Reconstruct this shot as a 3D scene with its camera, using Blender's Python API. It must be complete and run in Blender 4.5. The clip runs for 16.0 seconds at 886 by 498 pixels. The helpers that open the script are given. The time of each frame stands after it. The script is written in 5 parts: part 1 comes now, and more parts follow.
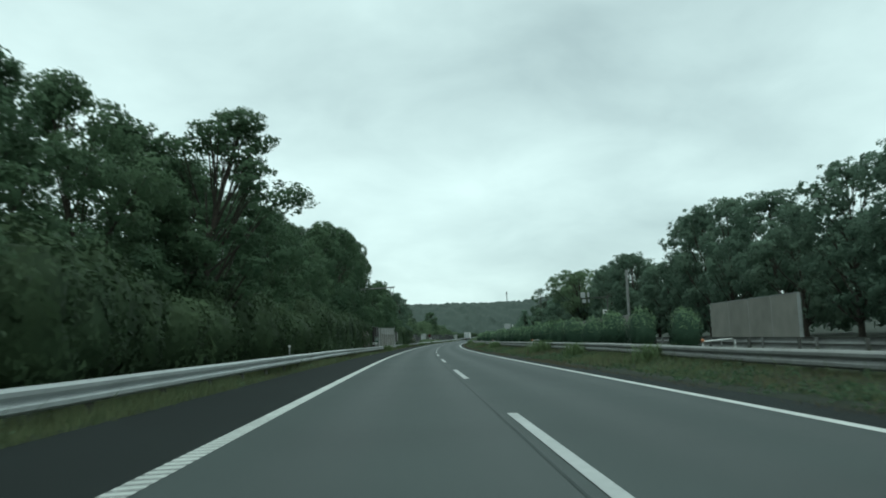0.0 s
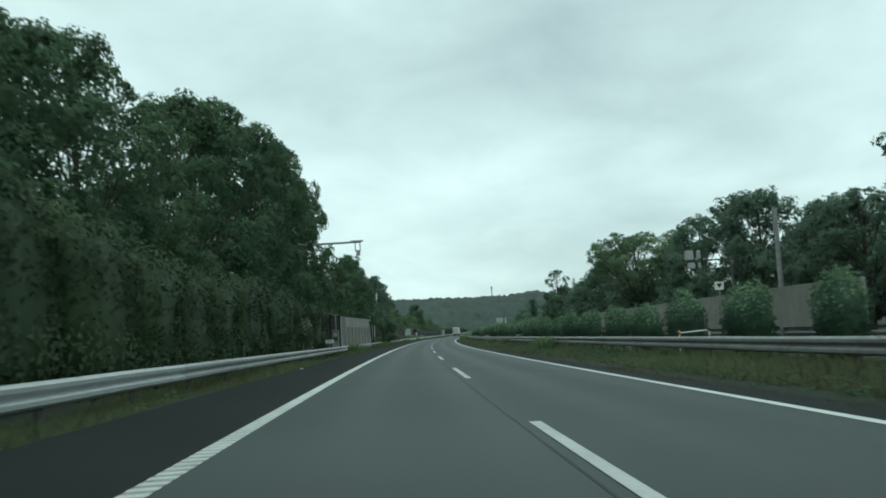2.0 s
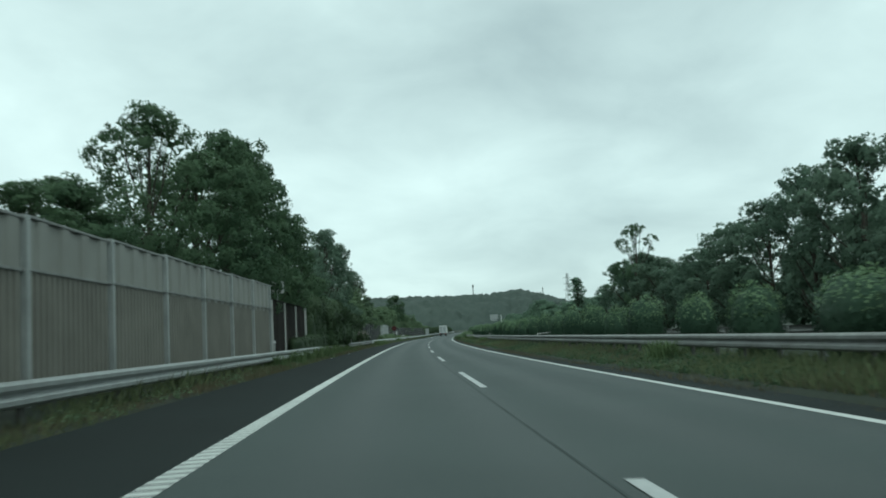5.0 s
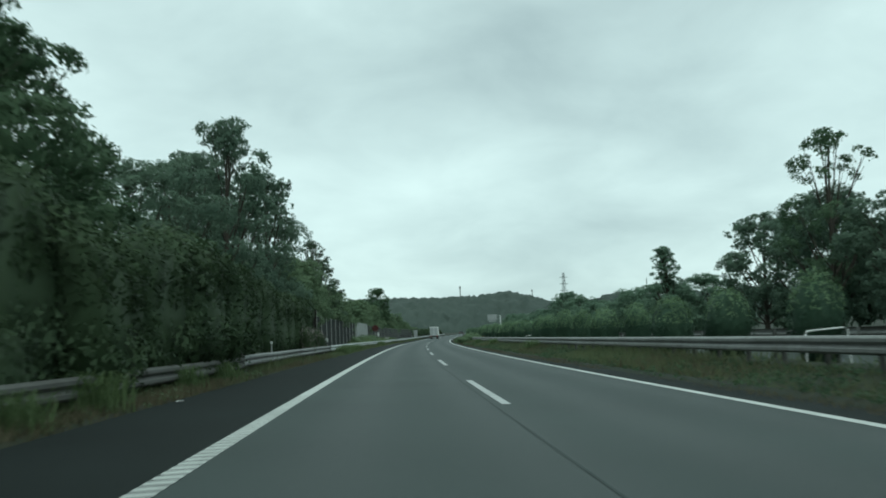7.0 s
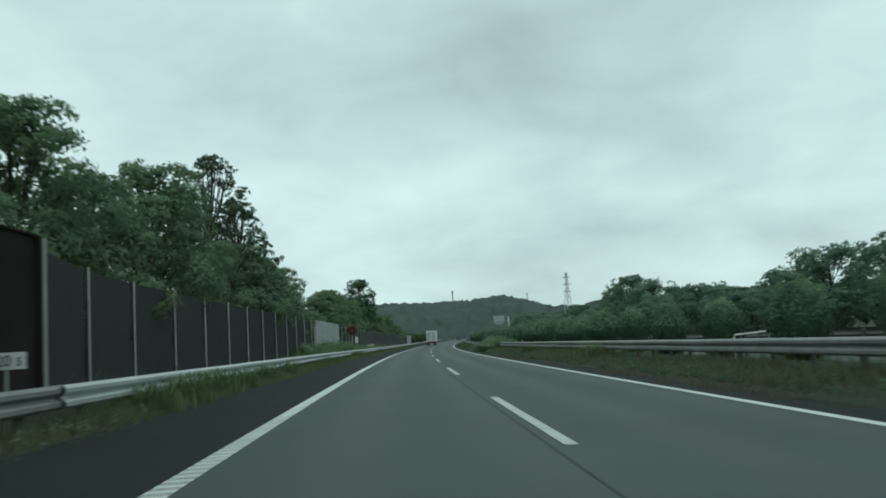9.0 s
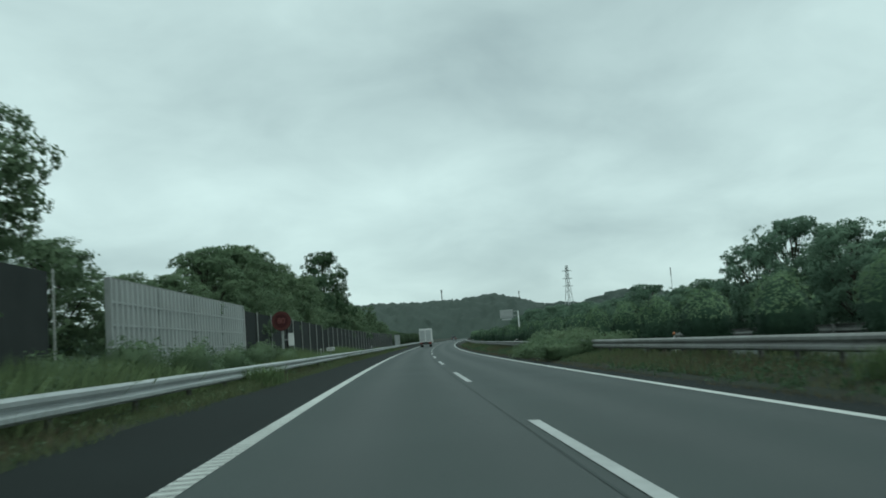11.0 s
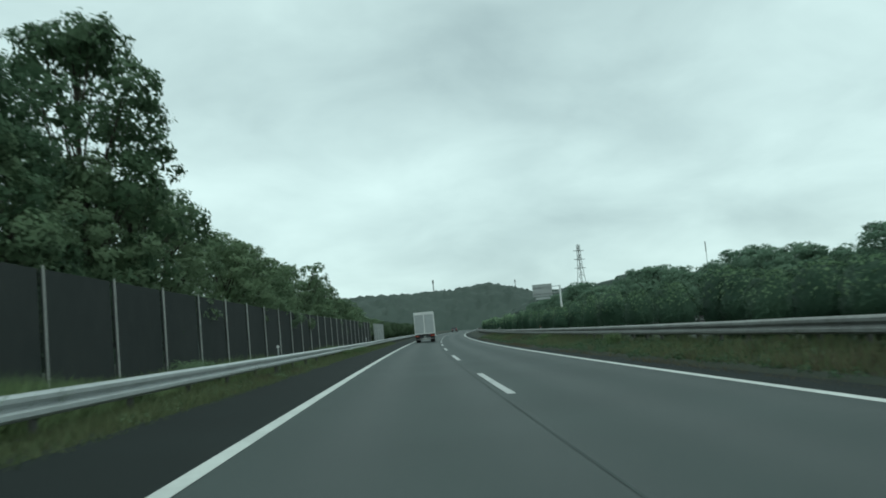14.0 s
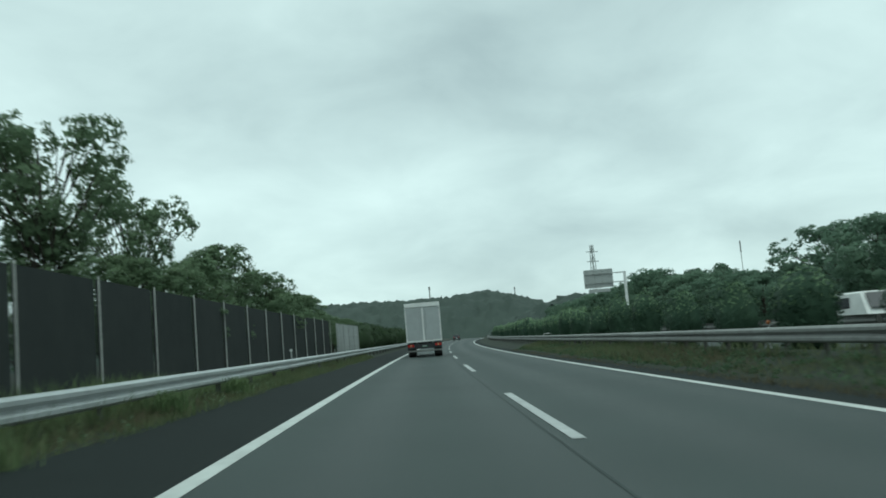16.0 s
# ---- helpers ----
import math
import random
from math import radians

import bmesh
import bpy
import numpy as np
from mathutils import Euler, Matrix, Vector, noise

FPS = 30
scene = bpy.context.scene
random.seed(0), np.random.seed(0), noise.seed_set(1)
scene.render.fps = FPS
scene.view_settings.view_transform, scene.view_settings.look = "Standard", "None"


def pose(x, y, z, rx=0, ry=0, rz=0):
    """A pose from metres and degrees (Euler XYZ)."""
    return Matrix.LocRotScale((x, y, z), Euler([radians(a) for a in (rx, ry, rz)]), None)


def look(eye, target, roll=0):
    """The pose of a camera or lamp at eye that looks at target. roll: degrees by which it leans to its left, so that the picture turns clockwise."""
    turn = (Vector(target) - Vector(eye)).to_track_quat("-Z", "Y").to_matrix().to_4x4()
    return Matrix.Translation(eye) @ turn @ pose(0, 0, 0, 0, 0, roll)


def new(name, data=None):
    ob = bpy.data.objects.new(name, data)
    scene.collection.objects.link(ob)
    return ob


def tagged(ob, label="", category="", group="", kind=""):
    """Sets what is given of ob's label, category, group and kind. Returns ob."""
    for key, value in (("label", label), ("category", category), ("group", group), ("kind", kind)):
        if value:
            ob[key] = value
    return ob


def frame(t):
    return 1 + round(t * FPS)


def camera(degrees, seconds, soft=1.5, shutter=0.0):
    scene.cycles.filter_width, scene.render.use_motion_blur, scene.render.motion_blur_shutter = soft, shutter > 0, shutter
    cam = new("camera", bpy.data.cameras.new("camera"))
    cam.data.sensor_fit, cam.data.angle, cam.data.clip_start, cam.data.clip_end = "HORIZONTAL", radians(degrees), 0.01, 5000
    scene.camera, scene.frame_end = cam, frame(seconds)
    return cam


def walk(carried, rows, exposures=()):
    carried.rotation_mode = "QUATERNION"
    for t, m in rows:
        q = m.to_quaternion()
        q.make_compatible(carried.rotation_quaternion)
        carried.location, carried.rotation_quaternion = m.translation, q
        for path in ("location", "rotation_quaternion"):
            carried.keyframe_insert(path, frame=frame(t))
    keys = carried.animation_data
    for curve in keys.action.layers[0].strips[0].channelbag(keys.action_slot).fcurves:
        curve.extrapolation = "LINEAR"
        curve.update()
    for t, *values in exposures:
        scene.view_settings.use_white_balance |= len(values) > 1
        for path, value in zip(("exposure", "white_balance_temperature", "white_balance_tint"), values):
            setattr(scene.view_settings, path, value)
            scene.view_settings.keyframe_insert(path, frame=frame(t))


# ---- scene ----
# ================= the line of the road =================
# s: metres along the broken centre line, v: metres to the right of it, z: height over its level
BANK = 0.03                       # the carriageway falls to the right
LINE_L, LINE_R = -3.48, 3.70      # edge lines
STEP = 2.0
S_GRID = np.arange(-20.0, 701.0, STEP)
BEND_S = np.array([0, 60, 120, 180, 240, 300, 360, 420, 480, 540, 600, 625, 660, 700.0])
BEND = np.array([-.27, .368, .274, .364, .303, .311, .319, .292, .397, .452, .452, .3, -1.6, -2.4]) / 1000
SAG = np.array([-.0394, -.0205, .021, .0463, -.0255, .0156, .0583, .0269, .0077, .003, .0015, 0, 0, 0]) / 1000


def summed(a):
    return np.concatenate([[0], np.cumsum((a[1:] + a[:-1]) * STEP / 2)])


HEAD = summed(np.interp(S_GRID, BEND_S, BEND))
ROAD_X, ROAD_Y = summed(np.sin(HEAD)), summed(np.cos(HEAD))
GRADE = summed(np.interp(S_GRID, BEND_S, SAG))
ROAD_Z = summed(GRADE)


def at(s, v, z=0.0):
    """World places of (s, v, z); beyond the ends the line goes on straight."""
    s, v, z = np.broadcast_arrays(np.asarray(s, float), np.asarray(v, float), np.asarray(z, float))
    c = np.clip(s, S_GRID[0], S_GRID[-1])
    h = np.interp(c, S_GRID, HEAD)
    return np.stack([np.interp(c, S_GRID, ROAD_X) + (s - c) * np.sin(h) + v * np.cos(h),
                     np.interp(c, S_GRID, ROAD_Y) + (s - c) * np.cos(h) - v * np.sin(h),
                     np.interp(c, S_GRID, ROAD_Z) + z], -1)


def heading(s):
    return float(np.interp(s, S_GRID, HEAD))


def stand(s, v, z=0.0, turn=0.0):
    """The pose of an upright thing at (s, v, z), its y along the road, turned by degrees to the left."""
    x, y, h = at(s, v, z)
    return pose(x, y, h, 0, 0, turn - math.degrees(heading(s)))


def drive(s, v, yaw, pitch, roll):
    """The camera over the road: yaw to the right of the road's line, roll to its right."""
    x, y, z = at(s, v, 1.055 - BANK * v)
    up = pitch + math.degrees(np.interp(s, S_GRID, GRADE))
    return pose(x, y, z, 0, 0, -yaw - math.degrees(heading(s))) @ pose(0, 0, 0, 90 + up) @ pose(0, 0, 0, 0, 0, -roll)


# ================= camera =================
cam = camera(52.48, 16.0, soft=1.8, shutter=0.2)
DRIVE = [
    (0.0, 6.97, -1.299, 1.79, 5.76, 2.68),
    (0.5, 17.60, -1.402, 2.25, 5.62, 2.74),
    (1.0, 27.79, -1.455, 2.46, 5.59, 3.33),
    (1.5, 38.39, -1.530, 2.61, 5.53, 3.09),
    (2.0, 48.93, -1.540, 2.85, 5.53, 3.12),
    (2.5, 59.58, -1.585, 2.89, 5.47, 2.87),
    (3.0, 70.29, -1.585, 2.80, 5.51, 2.91),
    (3.5, 81.23, -1.638, 2.87, 5.48, 2.70),
    (4.0, 91.69, -1.615, 2.94, 5.49, 2.90),
    (4.5, 102.49, -1.625, 2.98, 5.49, 2.90),
    (5.0, 113.46, -1.640, 3.05, 5.50, 2.90),
    (5.5, 124.51, -1.655, 3.13, 5.51, 2.90),
    (6.0, 135.60, -1.664, 3.19, 5.53, 2.89),
    (6.5, 146.66, -1.663, 3.21, 5.54, 2.89),
    (7.0, 157.79, -1.661, 3.24, 5.58, 2.60),
    (7.5, 168.69, -1.605, 3.20, 5.65, 2.81),
    (8.0, 180.06, -1.618, 3.21, 5.76, 2.77),
    (8.5, 191.06, -1.563, 3.08, 5.84, 3.42),
    (9.0, 202.94, -1.631, 2.99, 5.85, 3.34),
    (9.5, 214.31, -1.629, 2.97, 5.86, 3.49),
    (10.0, 225.61, -1.624, 2.98, 5.87, 3.73),
    (10.5, 236.88, -1.617, 2.99, 5.87, 3.98),
    (11.0, 248.17, -1.611, 2.99, 5.87, 4.16),
    (11.5, 259.55, -1.609, 2.97, 5.87, 4.19),
    (12.0, 270.87, -1.519, 2.79, 5.89, 4.27),
    (12.5, 282.41, -1.614, 2.74, 5.79, 3.75),
    (13.0, 293.60, -1.525, 2.63, 5.53, 4.49),
    (13.5, 305.55, -1.543, 2.62, 5.38, 4.76),
    (14.0, 316.92, -1.523, 2.42, 5.37, 5.30),
    (14.5, 328.14, -1.501, 2.25, 5.35, 5.17),
    (15.0, 339.65, -1.509, 2.14, 5.38, 4.81),
    (15.5, 350.93, -1.460, 2.02, 5.57, 5.07),
    (16.0, 362.81, -1.505, 1.88, 5.79, 4.73),]
walk(cam, [(t, drive(*r)) for t, *r in DRIVE], exposures=[(t, e, 5900, -9.5) for t, e in (
    (0.0, 0.34), (0.6, 0.40), (1.5, 0.40), (2.5, 0.30), (4.0, 0.32), (6.5, 0.26), (8.5, 0.28), (9.1, 0.14), (11.5, 0.08), (12.2, 0.12), (13.0, 0.24), (16.0, 0.24))])

# ================= sky and light =================
sky = bpy.data.worlds.new("sky")
scene.world = sky
sky.use_nodes = True
nt = sky.node_tree
nt.nodes.clear()


def nd(tree, kind, **kw):
    n = tree.nodes.new(kind)
    for k, val in kw.items():
        n.inputs[k.replace("_", " ")].default_value = val
    return n


def math_node(tree, op, a, b=None, clamp=False):
    n = tree.nodes.new("ShaderNodeMath")
    n.operation, n.use_clamp = op, clamp
    for i, q in enumerate((a, b)):
        if q is None:
            continue
        if isinstance(q, (int, float)):
            n.inputs[i].default_value = q
        else:
            tree.links.new(q, n.inputs[i])
    return n.outputs[0]


tc = nt.nodes.new("ShaderNodeTexCoord")
sep = nt.nodes.new("ShaderNodeSeparateXYZ")
nt.links.new(tc.outputs["Generated"], sep.inputs[0])
# clouds lie on a flat layer: the view direction is spread over it
den = math_node(nt, "ADD", math_node(nt, "MAXIMUM", sep.outputs[2], 0.0), 0.34)
comb = nt.nodes.new("ShaderNodeCombineXYZ")
nt.links.new(math_node(nt, "DIVIDE", sep.outputs[0], den), comb.inputs[0])
nt.links.new(math_node(nt, "DIVIDE", sep.outputs[1], den), comb.inputs[1])
n1 = nd(nt, "ShaderNodeTexNoise", Scale=3.4, Detail=7.0, Roughness=0.52, Distortion=0.3)
n2 = nd(nt, "ShaderNodeTexNoise", Scale=1.3, Detail=3.0, Roughness=0.45)
shift = nt.nodes.new("ShaderNodeVectorMath")
shift.inputs[1].default_value = (3.2, 1.7, 0.4)
nt.links.new(comb.outputs[0], shift.inputs[0])
nt.links.new(shift.outputs[0], n1.inputs["Vector"])
nt.links.new(shift.outputs[0], n2.inputs["Vector"])
mixn = math_node(nt, "ADD", math_node(nt, "MULTIPLY", n1.outputs[0], 0.55), math_node(nt, "MULTIPLY", n2.outputs[0], 0.45))
# broad dark and bright cloud masses ahead: (across, up, half width, half height, slope, strength)
warp = nd(nt, "ShaderNodeTexNoise", Scale=2.6, Detail=4.0, Roughness=0.55)
nt.links.new(tc.outputs["Generated"], warp.inputs["Vector"])
wob = math_node(nt, "MULTIPLY", math_node(nt, "SUBTRACT", warp.outputs[0], 0.5), 0.22)
ahead = math_node(nt, "MAXIMUM", sep.outputs[1], 0.02)
across = math_node(nt, "ADD", math_node(nt, "DIVIDE", sep.outputs[0], ahead), wob)
up = math_node(nt, "ADD", sep.outputs[2], math_node(nt, "MULTIPLY", wob, 0.6))
total = math_node(nt, "MULTIPLY", math_node(nt, "SUBTRACT", mixn, 0.5), 1.0)
for ca, cu_, wa, wu, sl, k in ((0.25, 0.245, 0.24, 0.07, -0.3, -0.11), (-0.06, 0.33, 0.26, 0.08, -0.15, -0.02), (0.28, 0.34, 0.22, 0.05, 0.1, -0.08), (0.02, 0.175, 0.34, 0.055, 0.0, 0.075),
                               (-0.42, 0.24, 0.2, 0.12, 0.0, 0.10), (0.56, 0.24, 0.22, 0.10, 0.2, 0.12), (0.1, 0.43, 0.5, 0.06, 0.0, 0.06), (0.1, 0.105, 0.8, 0.03, 0.0, -0.06)):
    du = math_node(nt, "SUBTRACT", across, ca)
    dv = math_node(nt, "SUBTRACT", math_node(nt, "SUBTRACT", up, cu_), math_node(nt, "MULTIPLY", du, sl))
    e = math_node(nt, "ADD", math_node(nt, "POWER", math_node(nt, "DIVIDE", math_node(nt, "ABSOLUTE", du), wa), 2.0),
                  math_node(nt, "POWER", math_node(nt, "DIVIDE", math_node(nt, "ABSOLUTE", dv), wu), 2.0))
    total = math_node(nt, "ADD", total, math_node(nt, "MULTIPLY", math_node(nt, "EXPONENT", math_node(nt, "MULTIPLY", e, -1.0)), k))
ramp = nt.nodes.new("ShaderNodeValToRGB")
ramp.color_ramp.elements[0].position, ramp.color_ramp.elements[0].color = 0.02, (0.30, 0.345, 0.365, 1)
ramp.color_ramp.elements[1].position, ramp.color_ramp.elements[1].color = 0.74, (0.82, 0.885, 0.87, 1)
nt.links.new(math_node(nt, "ADD", total, 0.5), ramp.inputs[0])
nish = nt.nodes.new("ShaderNodeTexSky")
nish.sky_type, nish.sun_disc = "NISHITA", False
nish.sun_elevation, nish.sun_rotation = radians(70), radians(163)
bg_sky = nd(nt, "ShaderNodeBackground", Strength=0.06)
bg_cloud = nd(nt, "ShaderNodeBackground", Strength=1.0)
nt.links.new(nish.outputs[0], bg_sky.inputs[0])
nt.links.new(ramp.outputs[0], bg_cloud.inputs[0])
blend = nd(nt, "ShaderNodeMixShader", Fac=0.88)
nt.links.new(bg_sky.outputs[0], blend.inputs[1])
nt.links.new(bg_cloud.outputs[0], blend.inputs[2])
out = nt.nodes.new("ShaderNodeOutputWorld")
nt.links.new(blend.outputs[0], out.inputs[0])

sun = new("sun", bpy.data.lights.new("sun", "SUN"))
sun.data.energy, sun.data.angle, sun.data.color = 0.75, radians(60), (1.0, 0.97, 0.92)
sun.matrix_world = look((10, 28, 90), (0, 60, 0))


# ================= materials =================
def material(name, colour, colour2=None, rough=0.7, metal=0.0, scale=3.0, bump=0.0, bump_scale=40.0, island=0.0, detail=4.0,
             spec=0.3, through_light=0.0, coarse=0.0, obj_random=0.0):
    m = bpy.data.materials.new(name)
    m.use_nodes = True
    t = m.node_tree
    b = t.nodes["Principled BSDF"]
    b.inputs["Roughness"].default_value, b.inputs["Metallic"].default_value = rough, metal
    b.inputs["Specular IOR Level"].default_value = spec
    geo = t.nodes.new("ShaderNodeNewGeometry")
    no = nd(t, "ShaderNodeTexNoise", Scale=scale, Detail=detail, Roughness=0.6)
    t.links.new(geo.outputs["Position"], no.inputs["Vector"])
    mix = t.nodes.new("ShaderNodeMix")
    mix.data_type = "RGBA"
    mix.inputs[6].default_value, mix.inputs[7].default_value = (*colour, 1), (*(colour2 or [c * 0.75 for c in colour]), 1)
    fac = no.outputs[0]
    if coarse:
        n0 = nd(t, "ShaderNodeTexNoise", Scale=coarse, Detail=3.0)
        t.links.new(geo.outputs["Position"], n0.inputs["Vector"])
        fac = math_node(t, "ADD", math_node(t, "MULTIPLY", fac, 0.5), math_node(t, "MULTIPLY", n0.outputs[0], 0.5))
    fac = math_node(t, "ADD", math_node(t, "MULTIPLY", math_node(t, "SUBTRACT", fac, 0.5), 2.6), 0.5, True)
    if island:
        fac = math_node(t, "ADD", math_node(t, "MULTIPLY", fac, 1 - island), math_node(t, "MULTIPLY", geo.outputs["Random Per Island"], island))
    if obj_random:
        oi = t.nodes.new("ShaderNodeObjectInfo")
        fac = math_node(t, "ADD", math_node(t, "MULTIPLY", fac, 1 - obj_random), math_node(t, "MULTIPLY", oi.outputs["Random"], obj_random))
    t.links.new(fac, mix.inputs[0])
    t.links.new(mix.outputs[2], b.inputs["Base Color"])
    if bump:
        bn = nd(t, "ShaderNodeTexNoise", Scale=bump_scale, Detail=3.0)
        t.links.new(geo.outputs["Position"], bn.inputs["Vector"])
        bu = nd(t, "ShaderNodeBump", Strength=bump, Distance=0.02)
        t.links.new(bn.outputs[0], bu.inputs["Height"])
        t.links.new(bu.outputs[0], b.inputs["Normal"])
    if through_light:
        tr = t.nodes.new("ShaderNodeBsdfTranslucent")
        t.links.new(mix.outputs[2], tr.inputs[0])
        ms = nd(t, "ShaderNodeMixShader", Fac=through_light)
        t.links.new(b.outputs[0], ms.inputs[1])
        t.links.new(tr.outputs[0], ms.inputs[2])
        t.links.new(ms.outputs[0], t.nodes["Material Output"].inputs[0])
    return m


